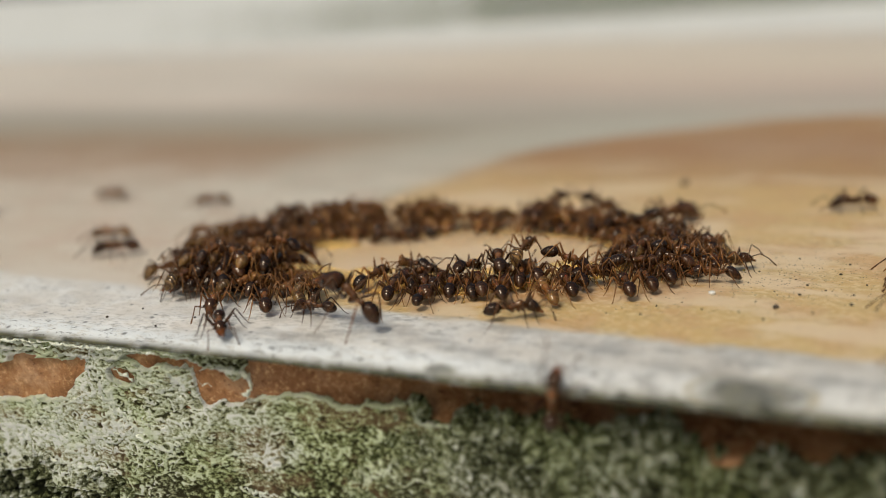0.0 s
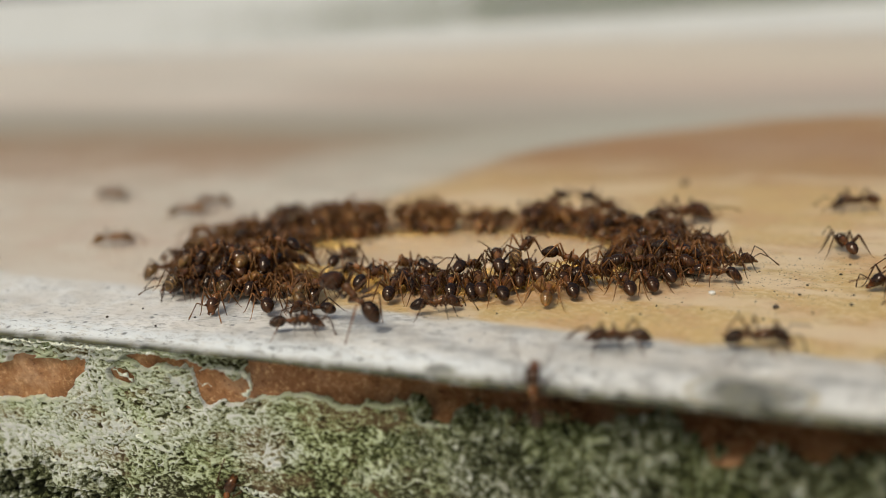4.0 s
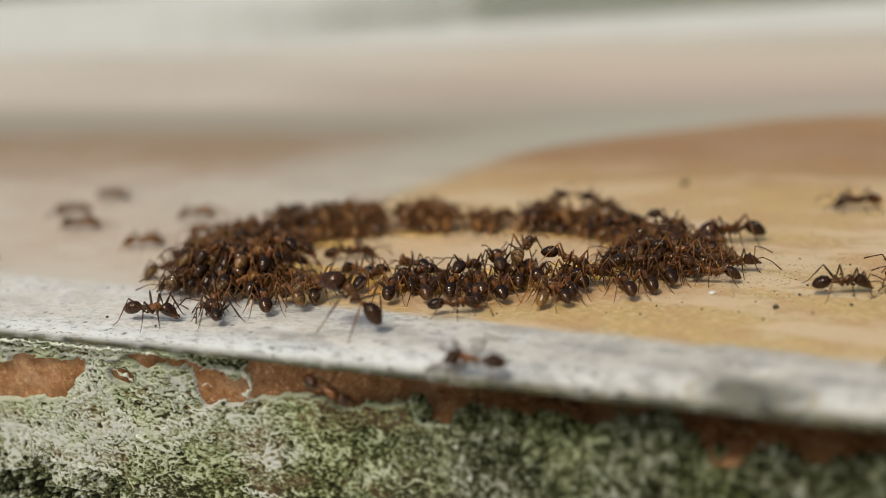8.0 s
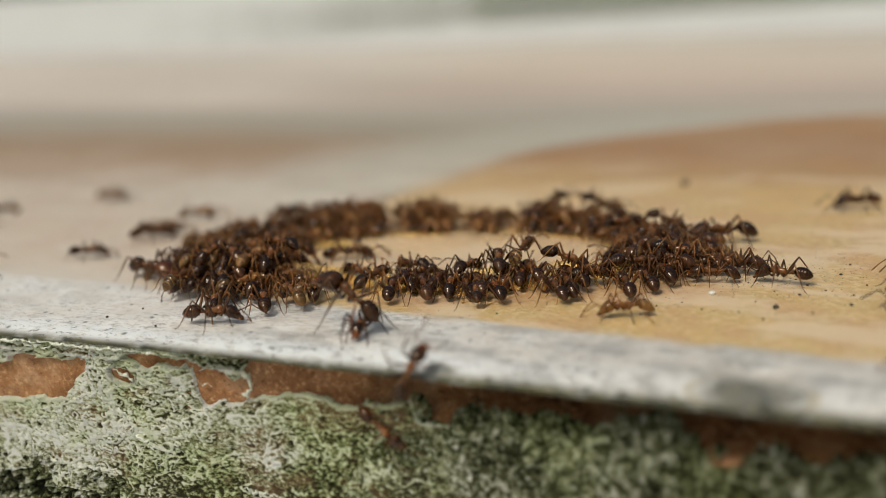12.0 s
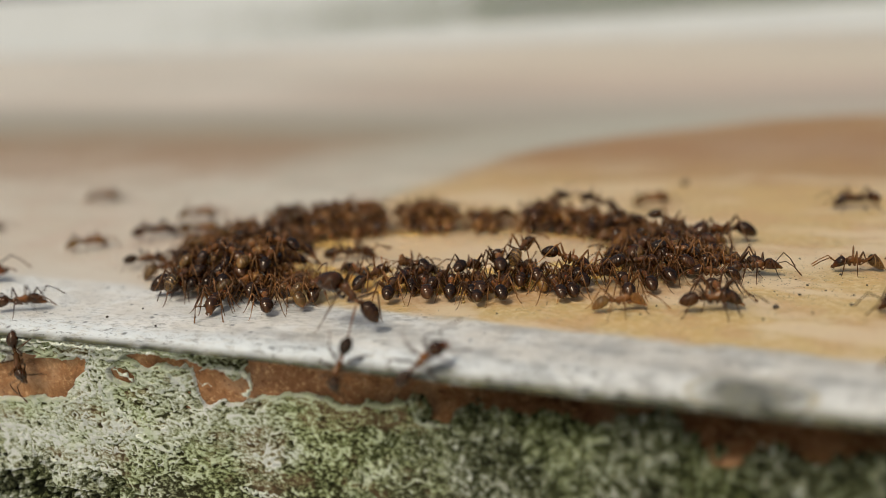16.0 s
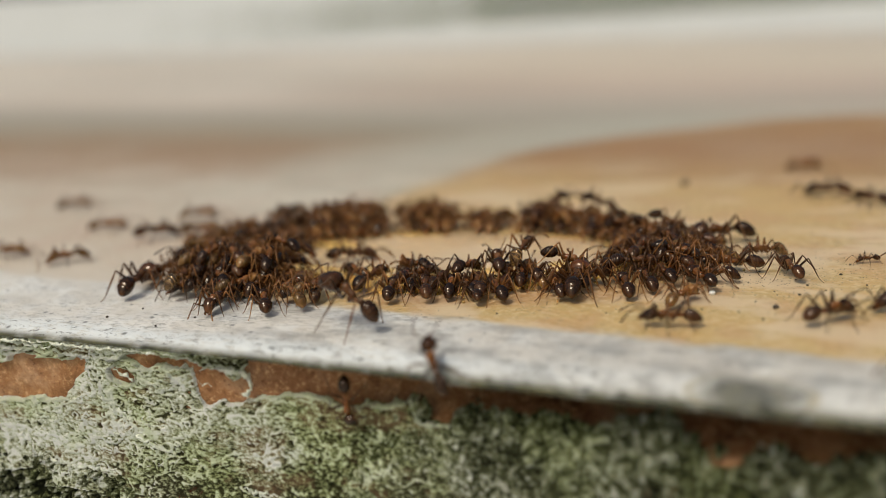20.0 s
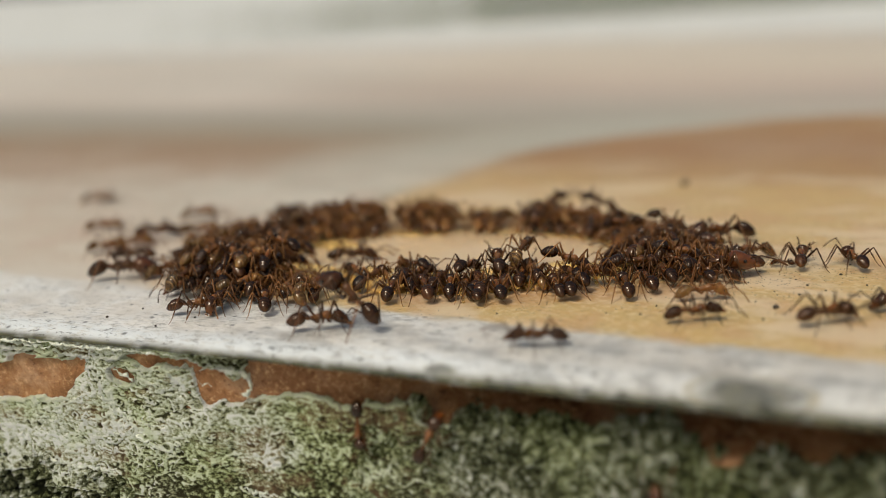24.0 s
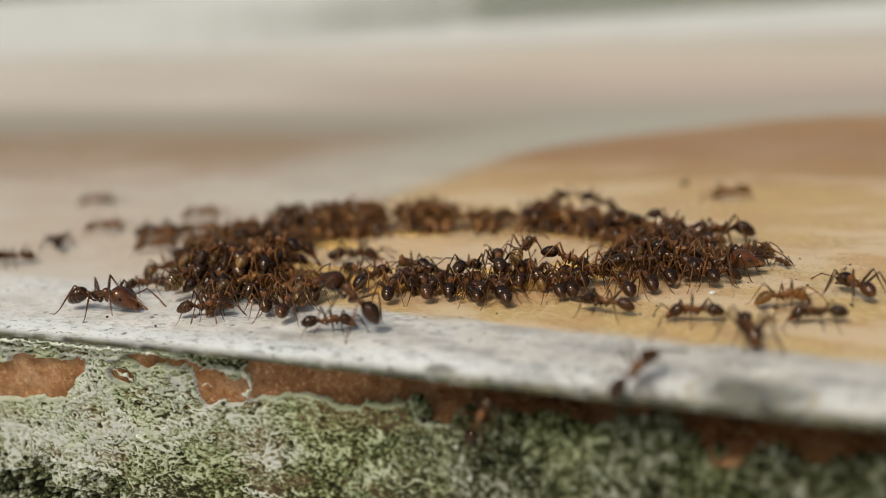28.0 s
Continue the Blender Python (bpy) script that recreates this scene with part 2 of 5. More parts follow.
def chitin(name, dark, light, rough=0.2, glow=0.0, gloss=0.5, tips=None, skin=None, wide=0.03, muzzle=None, clear=0.0):
    """Glossy insect shell. tips: colour of the outer limb; skin: the soft skin between the plates of a gaster; muzzle: the colour of the fore part of a head."""
    m = Mat(name)
    n = m.noise(1500.0, None, 4.0)
    col = m.mix(m.step(n, 0.3, 0.7), dark, light)
    along_body = m.tree.nodes.new("ShaderNodeAttribute")
    along_body.attribute_name = "along"
    t = along_body.outputs["Fac"]
    if skin:
        seam = m.step(t, 0.90, 1.0, 0.0, 0.8)
        for b, k in ((0.34, 1.0), (0.57, 0.9), (0.76, 0.8)):
            seam = m.math("MAXIMUM", seam, m.step(m.math("ABSOLUTE", m.math("SUBTRACT", t, b)), wide * k, wide * k * 0.3))
        col = m.mix(seam, col, skin)
    if muzzle:
        col = m.mix(m.step(t, 0.6, 1.05), col, muzzle)
    if tips:
        col = m.mix(m.step(m.vmath("LENGTH", m.co, (0, 0, 0)), 0.0008, 0.0014, 0.0, 0.85), col, tips)
    vary = m.chance()
    hsv = m.tree.nodes.new("ShaderNodeHueSaturation")
    m.link(m.step(vary, 0.0, 1.0, 0.7, 1.4), hsv.inputs["Value"])
    m.link(col, hsv.inputs["Color"])
    m.set(Base_Color=hsv.outputs[0], Roughness=rough, Specular_IOR_Level=gloss, Subsurface_Weight=glow, Subsurface_Radius=(1.0, 0.4, 0.12), Subsurface_Scale=0.00025,
          Specular_Tint=(1.0, 0.89, 0.78), Transmission_Weight=clear)
    return m.bump(n, 0.06, 0.00002).mat


GLAZE = glaze_material()
TERRACOTTA = terracotta_material()
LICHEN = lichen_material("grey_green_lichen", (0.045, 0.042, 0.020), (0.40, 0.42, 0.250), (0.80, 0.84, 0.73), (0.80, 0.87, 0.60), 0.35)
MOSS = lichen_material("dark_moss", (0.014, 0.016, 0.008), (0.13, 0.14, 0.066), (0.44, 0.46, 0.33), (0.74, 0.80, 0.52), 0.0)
GASTER = chitin("black_brown_gaster", (0.011, 0.0037, 0.0012), (0.032, 0.0108, 0.0030), 0.05, 0.0, 0.45, skin=(0.07, 0.028, 0.009), wide=0.014)
RUSSET_GASTER = chitin("russet_gaster", (0.020, 0.0070, 0.0024), (0.062, 0.022, 0.0074), 0.06, 0.1, 0.5, skin=(0.10, 0.042, 0.014), wide=0.016)
RUSSET_HEAD = chitin("russet_head", (0.018, 0.0064, 0.0023), (0.056, 0.020, 0.0065), 0.07, 0.1, 0.5, muzzle=(0.10, 0.037, 0.012))
BROWN_GASTER = chitin("brown_gaster", (0.062, 0.029, 0.008), (0.18, 0.093, 0.027), 0.12, 0.3, 0.6, skin=(0.24, 0.125, 0.038), wide=0.02)
PALE_GASTER = chitin("amber_gaster", (0.070, 0.033, 0.010), (0.20, 0.102, 0.033), 0.06, 0.0, 0.8, skin=(0.36, 0.215, 0.085), wide=0.06, clear=0.5)
BODY = chitin("red_brown_body", (0.062, 0.023, 0.007), (0.17, 0.066, 0.019), 0.16, 0.35, 0.6)
HEAD = chitin("brown_head", (0.016, 0.0055, 0.002), (0.050, 0.017, 0.005), 0.06, 0.0, 0.5, muzzle=(0.17, 0.048, 0.011))
AMBER_BODY = chitin("amber_body", (0.11, 0.043, 0.013), (0.25, 0.105, 0.032), 0.2, 0.3, 0.5)
AMBER_HEAD = chitin("amber_head", (0.10, 0.044, 0.012), (0.26, 0.125, 0.036), 0.16, 0.3, 0.5)
RED_HEAD = chitin("red_brown_large_head", (0.034, 0.010, 0.0035), (0.11, 0.034, 0.010), 0.08, 0.1, 0.7, muzzle=(0.17, 0.048, 0.013))
LIMB = chitin("dark_brown_limb", (0.026, 0.010, 0.004), (0.074, 0.029, 0.010), 0.28, 0.0, 0.3, tips=(0.17, 0.070, 0.024))
AMBER_LIMB = chitin("amber_limb", (0.075, 0.030, 0.010), (0.20, 0.085, 0.028), 0.26, 0.0, 0.35, tips=(0.36, 0.175, 0.062))
EYE_BLACK = chitin("eye", (0.004, 0.004, 0.004), (0.008, 0.007, 0.006), 0.2)


def syrup_material(name="syrup", tint=(0.93, 0.83, 0.66), rough=0.05, clear=0.62):
    m = Mat(name)
    m.set(Base_Color=tint, Roughness=rough, IOR=1.42, Transmission_Weight=clear)
    return m.bump(m.noise(500.0), 0.15, 0.00005).mat


def plain(name, low, high, scale, rough=0.8, depth=0.0):
    m = Mat(name)
    n = m.noise(scale, None, 6.0, 0.65)
    m.set(Base_Color=m.ramp(n, (0.32, low), (0.68, high)), Roughness=rough)
    return m.bump(n, 0.5, depth).mat if depth else m.mat


SYRUP = syrup_material()
HONEY = syrup_material("thick_syrup", (0.97, 0.76, 0.30), 0.12, 0.85)
RIM = plain("pale_lichen_rim", (0.50, 0.53, 0.40), (0.88, 0.90, 0.83), 3500.0, 0.9)
CRUMB = plain("sugar_grain", (0.7, 0.68, 0.64), (0.85, 0.84, 0.8), 3000.0, 0.3)
SAND = plain("fine_sand", (0.13, 0.105, 0.08), (0.40, 0.33, 0.24), 9000.0, 0.8)
GRIT = plain("dark_grit", (0.03, 0.022, 0.016), (0.08, 0.06, 0.045), 3000.0, 0.7)
MORTAR = plain("grey_mortar", (0.22, 0.21, 0.19), (0.42, 0.41, 0.38), 300.0, 0.9, 0.0003)
PAVING = plain("pale_concrete", (0.66, 0.66, 0.63), (0.85, 0.85, 0.81), 0.9, 0.85, 0.002)
GRASS = plain("dry_grass", (0.070, 0.10, 0.038), (0.17, 0.205, 0.09), 3.0, 0.9, 0.01)

# ---- the wall's own axes: x along the edge, y inward across the tile, z up; origin on the front lip ----
WALL = Matrix.Translation(mm(-3.43, 40.84)) @ Matrix.Rotation(radians(-22.83), 4, "Z")


def part(name, bm, material, parent=None, label="", m=None):
    """Links a bmesh as one mesh object, under a thing or a part."""
    me = bpy.data.meshes.new(name)
    bm.to_mesh(me)
    bm.free()
    me.materials.append(material)
    me.polygons.foreach_set("use_smooth", [True] * len(me.polygons))
    ob = new(name, me)
    ob.parent = parent
    if m is not None:
        ob.matrix_local = m
    return tagged(ob, label) if label else ob


def sheet(name, verts, faces, material, parent=None, label=""):
    me = bpy.data.meshes.new(name)
    me.from_pydata(verts, [], faces)
    me.materials.append(material)
    me.polygons.foreach_set("use_smooth", [True] * len(me.polygons))
    ob = new(name, me)
    ob.parent = parent
    return tagged(ob, label) if label else ob


# The lip: (inward mm, share of its thickness), from the flat top over the round edge to the underside.
LIP = [(1.9, 0.0), (1.5, -0.01), (1.1, -0.045), (0.75, -0.095), (0.45, -0.165), (0.18, -0.26), (-0.05, -0.37), (-0.23, -0.50), (-0.35, -0.63), (-0.40, -0.76), (-0.36, -0.88), (-0.22, -0.97), (0.0, -1.0), (0.40, -0.99), (1.0, -0.96), (1.8, -0.92), (3.2, -0.90)]


def lip_depth(u):
    return 0.62 + 0.48 * max(0.0, min(1.0, (u + 10.0) / 26.0))


def face_in(u):
    """How far the clay face stands back from the lip, mm."""
    return 0.2 + 1.25 * max(0.0, min(1.0, (u + 13.0) / 13.0))



def coping_tile():
    tile = tagged(new("coping_tile"), "weathered glazed terracotta coping tile with a chipped white lip", "tile", kind="structure")
    tile.matrix_world = WALL
    us = np.concatenate([[-300, -200, -120, -80, -60], np.arange(-45, 45.01, 0.2), [60, 80, 120, 200, 300]])
    prof = [(165.0, -3.0), (165.0, -1.0), (164.0, -0.1), (163.0, 0.0), (120.0, 0.0), (80.0, 0.0), (50.0, 0.0), (30.0, 0.0), (18.0, 0.0), (10.0, 0.0), (5.0, 0.0), (2.6, 0.0)] + LIP
    verts, faces = [], []
    for u in us:
        for w, z in prof:
            q = Vector((u * 0.35, w * 0.7, z * 0.9))
            wob = noise.noise(q) * 0.07 + noise.noise(q * 3.1) * 0.04
            k = 1.0 if w < 2.0 or -0.99 < z < -0.89 else 0.0
            if k:
                z = z * lip_depth(u)
            chip = math.exp(-((u - 15.4) / 1.3) ** 2) * (0.22 if -0.8 < z < 0.0 else 0.0)
            verts.append((u * MM, (w + k * (wob + chip)) * MM, (z + (0.5 * k * wob if z < 0 else 0.0) - (chip * 0.8 if z < 0 else 0)) * MM))
    n = len(prof)
    for i in range(len(us) - 1):
        for j in range(n - 1):
            a = i * n + j
            faces.append((a, a + 1, a + n + 1, a + n))
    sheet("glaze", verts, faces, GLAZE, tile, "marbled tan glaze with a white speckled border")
    # fired clay body below the glaze, set back under the lip
    us = np.concatenate([[-300, -100], np.arange(-45, 45.01, 0.3), [100, 300]])
    zs = np.concatenate([np.arange(-0.5, -11.5, -0.25), [-14.0]])
    verts, faces = [], []
    for u in us:
        for z in zs:
            q = Vector((u * 0.5, 0.0, z * 0.5))
            back = 3.2 * max(0.0, min(1.0, (u + 3.0) / 12.0))
            y = face_in(u) + back * max(0.0, min(1.0, (z + 3.6) / 1.2)) + noise.noise(q) * 0.16 + noise.noise(q * 4) * 0.08 + noise.noise(q * 11) * 0.04
            verts.append((u * MM, y * MM, z * MM))
        verts.append((u * MM, 0.164, -0.014))
        verts.append((u * MM, 0.164, -0.0005))
    n = len(zs) + 2
    for i in range(len(us) - 1):
        for j in range(n - 1):
            a = i * n + j
            faces.append((a, a + 1, a + n + 1, a + n))
    sheet("clay_body", verts, faces, TERRACOTTA, tile, "rough red-brown fired clay")
    return tile


first_tile = coping_tile()
for k in (-3, -2, -1, 1, 2, 3):
    copy_thing(first_tile, WALL @ Matrix.Translation((0.604 * k, 0, 0)))


def growth(name, label, u0, u1, step, cover, rise, material, bumps, edge_rim):
    """A crust on the clay face: a relief of grains and pits with a ragged upper edge. cover(u, z) > 0 where it grows."""
    us, zs = np.arange(u0, u1, step), np.arange(-0.6, -11.5, -step)
    idx, verts, tone = {}, [], []
    nz = len(zs)
    hold = np.zeros((len(us), nz))
    for i, u in enumerate(us):
        for j, z in enumerate(zs):
            hold[i, j] = cover(u, z)
    faces = []

    def vert(i, j):
        if (i, j) not in idx:
            u, z = us[i], zs[j]
            c = hold[i, j]
            h, t = bumps(u, z)
            rim = math.exp(-((c - 0.08) / 0.055) ** 2) * edge_rim
            lift = min(1.0, max(0.0, c / 0.10)) if c < 0.1 else 1.0
            y = face_in(u) - lift * (rise(u, z) + h * 0.46 + rim * 0.06) + (1 - lift) * 0.12
            idx[(i, j)] = len(verts)
            verts.append((u * MM, y * MM, z * MM))
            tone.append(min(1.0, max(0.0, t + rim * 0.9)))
        return idx[(i, j)]

    for i in range(len(us) - 1):
        for j in range(nz - 1):
            if max(hold[i, j], hold[i + 1, j], hold[i, j + 1], hold[i + 1, j + 1]) > 0:
                faces.append((vert(i, j), vert(i, j + 1), vert(i + 1, j + 1), vert(i + 1, j)))
    ob = sheet(name, verts, faces, material)
    at = ob.data.attributes.new("relief", "FLOAT", "POINT")
    at.data.foreach_set("value", tone)
    ob.matrix_world = WALL
    return tagged(ob, label, "lichen", kind="stuff")


def bell(x, c, r):
    return math.exp(-((x - c) / r) ** 2)


RIMS = (
    ((-21, -1.15), (-19.2, -1.15), (-16.8, -1.28), (-14.5, -1.31), (-12.4, -1.25), (-9.5, -1.41), (-6.5, -1.42)),
    ((-20.8, -2.13), (-19.7, -1.86), (-18.8, -1.67), (-18.3, -2.04), (-17.4, -1.55), (-16.2, -1.74), (-15.4, -1.9), (-15.1, -1.59), (-14.5, -1.94), (-14.2, -2.33)),
    ((-14.3, -1.69), (-13.9, -2.02), (-13.6, -2.64), (-13.5, -3.31), (-12.9, -3.82), (-12.3, -4.49), (-11.3, -5.23), (-10.1, -5.6)),
    ((-12.6, -1.49), (-12.4, -2.02), (-11.8, -2.31), (-12.1, -2.61), (-11.8, -3.09), (-11.1, -3.3)),
    ((-18.1, -6.64), (-17.5, -6.44), (-16.6, -6.51), (-15.6, -6.69), (-14.4, -6.72), (-12.8, -6.78)),
    ((-6.9, -7.09), (-6, -7.16), (-5, -7.25)),
    ((-7.5, -1.48), (-6.5, -1.5), (-6, -1.76), (-5.9, -2.23), (-6.2, -2.61), (-6.6, -2.57)))


CELL = 0.042


def rim_field():
    """Pale curled edges of the lichen's plates and small open cups, as ridge heights on a fine grid of the face, with a
    wider halo for their painted shade.
    """
    field, halo, rng = {}, {}, random.Random(12)

    def mark(u, z, r, k):
        n = int(r * 4.2 / CELL) + 1
        ci, cj = round((u + 27.0) / CELL), round((-0.6 - z) / CELL)
        for i in range(ci - n, ci + n + 1):
            for j in range(cj - n, cj + n + 1):
                d = math.hypot(i * CELL - 27.0 - u, -0.6 - j * CELL - z) / r
                v = k * math.exp(-d * d)
                if v > field.get((i, j), 0.05):
                    field[(i, j)] = v
                v = k * math.exp(-d * d / 7.0)
                if v > halo.get((i, j), 0.05):
                    halo[(i, j)] = v

    def curl(points, r, sway, k):
        seed = rng.uniform(0, 99)
        for (a, za), (c, zc) in zip(points, points[1:]):
            steps = max(2, int(math.hypot(c - a, zc - za) / 0.03))
            for i in range(steps):
                u, z = a + (c - a) * i / steps, za + (zc - za) * i / steps
                q = Vector((u * 2.2, seed, z * 2.2))
                du, dz = noise.noise(q) + 0.6 * noise.noise(q * 2.9), noise.noise(q + Vector((7, 0, 3))) + 0.6 * noise.noise(q * 2.9 + Vector((7, 0, 3)))
                mark(u + du * sway, z + dz * sway, r * (0.75 + 0.6 * abs(noise.noise(q * 1.6))), k * min(1.0, 0.75 + 0.9 * noise.noise(q * 0.8)))

    for n, points in enumerate(RIMS):
        curl(points, 0.14 if n == 6 else 0.06, 0.07 if n == 6 else 0.26, 1.0)
    for i in range(170):
        u, z = rng.uniform(-21, -1), rng.uniform(-8.0, -1.6)
        if rng.random() > 0.10 + 0.90 * bell(u, -12, 3.2) or (z > -3.8 and not -13.5 < u < -9.5):
            continue
        a, points = rng.uniform(0, 6.28), [(u, z)]
        for step in range(rng.randint(2, 6)):
            a += rng.uniform(-1.2, 1.2)
            u, z = u + 0.30 * math.cos(a), z + 0.2 * math.sin(a)
            points.append((u, z))
        curl(points, 0.042, 0.2, rng.uniform(0.5, 1.0))
    for i in range(26):
        u, z, r = rng.gauss(-11.0, 2.2), rng.uniform(-6.0, -1.8), rng.uniform(0.08, 0.16)
        if z > -3.8 and not -13.5 < u < -9.5:
            continue
        for a in np.arange(0, 5.0, 0.3):
            mark(u + r * math.cos(a + i), z + 0.8 * r * math.sin(a + i), 0.038, 0.8)
    return field, halo


RIDGES, RIM_SHADE = rim_field()


def ridge(u, z, field=RIDGES):
    return field.get((round((u + 27.0) / CELL), round((-0.6 - z) / CELL)), 0.0)


CRUST_EDGE = ((-27, -4.0), (-21, -3.8), (-15.8, -3.6), (-14.3, -1.5), (-8.9, -1.3), (-8.5, -3.5), (-7.4, -3.3), (-6.0, -2.5), (-3.4, -2.55), (-1.0, -3.0), (0.6, -2.9), (1.3, -2.0), (2.1, -3.4), (4.5, -3.2), (7.9, -2.9), (10.2, -2.3), (11.8, -2.1), (13.4, -3.2), (19.6, -2.8), (27, -2.7))


def along(u, table):
    for (a, za), (b, zb) in zip(table, table[1:]):
        if u <= b:
            return za + (zb - za) * (u - a) / (b - a)
    return table[-1][1]


def crag(u, z, seed):
    """Uneven noise for ragged outlines: octaves turned against each other, on a warped ground."""
    x, y = u + 0.25 * noise.noise(Vector((u * 1.3, seed, z * 1.3))), z + 0.25 * noise.noise(Vector((u * 1.3, seed + 9, z * 1.3)))
    out = 0.0
    for k, (f, a) in enumerate(((0.6, 0.5), (1.35, 0.36), (2.9, 0.12), (6.1, 0.06), (12.0, 0.05))):
        c, d = math.cos(0.7 + k * 1.9), math.sin(0.7 + k * 1.9)
        out += a * noise.noise(Vector(((c * x - d * y) * f, seed + k * 3.7, (d * x + c * y) * f)))
    return out


def crust_cover(u, z):
    q = Vector((u * 0.6, 3.0, z * 0.6))
    n = crag(u, z, 3.0)
    low = along(u, CRUST_EDGE) - z + n * (0.8 + 0.9 * bell(u, -12.5, 4.5)) - 0.30 * max(0.0, u - 0.5) * (1.0 - 0.9 * bell(u, 1.6, 0.7)) + (noise.noise(q * 1.6 + Vector((2, 7, 0))) * 1.6 if u > 0.5 else 0.0)
    if -8.0 < u < 1.0 and along(u, CRUST_EDGE) - z > 0.5:
        low = max(low, 0.3)
    # gaps where the clay shows through the crust below
    if z < -1.5:
        low = min(low, 0.75 - 2.0 * bell(u + 0.5 * (z + 2.2), -12.4, 0.7) * bell(z, -2.1, 0.45) + n * 0.5, 1.15 + (1.0 if u > -8.0 else 0.0) + crag(u * 0.8, z * 0.8, 11.0) * 1.7 + n * 0.5)
    low = min(low, z - along(u, ((-27, -7.5), (-19, -7.5), (-16, -7.8), (-12.8, -8.3), (-10, -9.0), (-7, -9.8), (27, -12))) + n * 0.7)
    # a thin skin that hangs from the lip
    skin = -1.0
    if u < -6.2:
        deep = 0.75 * bell(u, -20.0, 1.6) + 0.65 * bell(u, -16.3, 2.2) + 0.35 * bell(u, -8.2, 1.4) + 0.75 * bell(u, -6.7, 0.35)
        skin = (z + 1.15 + deep) + n * 0.7
    return max(low, skin)


def flake(f, level):
    """A plate's step up and its bright curled rim, where the field f crosses a level."""
    d = f - level
    return 1.0 / (1.0 + math.exp(-d * 60.0)), math.exp(-((d - 0.02) / 0.028) ** 2)


def crust_bumps(u, z):
    q = Vector((u, 0.0, z))
    wide = Vector((u * 0.30, 7.0, z * 0.75))
    f1 = noise.noise(wide) * 0.7 + noise.noise(q * 1.1) * 0.26 + noise.noise(q * 3.4) * 0.13
    s1, r1 = flake(f1, 0.05)
    s2, r2 = flake(f1, 0.36)
    a = noise.noise(q * 1.4 + Vector((4, 0, 0)))
    f = noise.noise(Vector((u * 4.0, 0, z * 7.0))) + 0.7 * noise.noise(Vector((u * 7.0, 3.0, z * 9.0)))
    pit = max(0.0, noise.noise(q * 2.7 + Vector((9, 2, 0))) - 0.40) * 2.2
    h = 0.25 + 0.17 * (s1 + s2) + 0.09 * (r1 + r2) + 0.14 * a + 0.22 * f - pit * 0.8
    # tone follows the relief, with shade painted into the pits
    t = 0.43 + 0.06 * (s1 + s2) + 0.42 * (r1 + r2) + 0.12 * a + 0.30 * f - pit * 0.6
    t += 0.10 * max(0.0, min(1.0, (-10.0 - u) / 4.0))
    # darker to the right; low on the crust, shade painted into the tone
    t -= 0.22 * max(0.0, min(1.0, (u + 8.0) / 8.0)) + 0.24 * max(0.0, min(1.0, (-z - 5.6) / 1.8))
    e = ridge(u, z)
    # pale ridges, each with painted shade in the halo beside it
    return 0.55 * h + 0.26 * e + (0.8 if z > -1.65 else 0.0) * e ** 4, t + 1.2 * e - 0.55 * ridge(u, z, RIM_SHADE) * (1.0 - e)


def crust_rise(u, z):
    return max(0.14, 0.18 + 0.10 * max(0.0, -z - 3.0) + 0.30 * noise.noise(Vector((u * 0.4, 1.0, z * 0.4))))


def moss_cover(u, z):
    q = Vector((u * 0.6, 8.0, z * 0.6))
    n = noise.noise(q) * 0.8 + noise.noise(q * 2.9) * 0.6
    edge = along(u, ((-27, -6.4), (-16, -6.6), (-12, -7.1), (-9, -8.0), (-4, -7.6), (0, -4.3), (2.5, -3.4), (3.4, -2.8), (6, -2.7), (9, -2.4), (11, -1.8), (12.1, -1.8), (12.6, -3.1), (14.5, -3.4), (18.4, -3.0), (27, -2.9)))
    n += noise.noise(q * 8.0) * 0.35
    return (edge - z) + n * 0.8 + 2.0 * bell(u, 1.5, 0.6) * bell(z, -2.5, 0.7)


def moss_bumps(u, z):
    q = Vector((u, 5.0, z))
    d = q + Vector((noise.noise(q * 2.0), 0, noise.noise(q * 2.0 + Vector((3, 1, 4))))) * 0.25
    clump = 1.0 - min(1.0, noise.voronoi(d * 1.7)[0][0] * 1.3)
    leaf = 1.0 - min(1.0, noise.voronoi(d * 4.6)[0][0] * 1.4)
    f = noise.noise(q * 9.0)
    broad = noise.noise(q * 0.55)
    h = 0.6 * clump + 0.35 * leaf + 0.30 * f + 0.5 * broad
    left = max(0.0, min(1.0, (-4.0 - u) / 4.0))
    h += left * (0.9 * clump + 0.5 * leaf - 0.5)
    # tone follows clump height: shade painted in the gaps, highlights on the tops
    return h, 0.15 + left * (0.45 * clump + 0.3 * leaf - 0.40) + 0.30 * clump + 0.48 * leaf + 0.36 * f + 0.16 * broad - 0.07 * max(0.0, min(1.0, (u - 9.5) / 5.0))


def moss_rise(u, z):
    return 0.10 + 0.10 * max(0.0, -z - 3.0)


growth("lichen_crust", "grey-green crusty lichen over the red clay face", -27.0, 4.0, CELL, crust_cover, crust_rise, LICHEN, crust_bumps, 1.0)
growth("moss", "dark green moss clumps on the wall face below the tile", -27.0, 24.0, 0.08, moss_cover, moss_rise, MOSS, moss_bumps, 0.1)


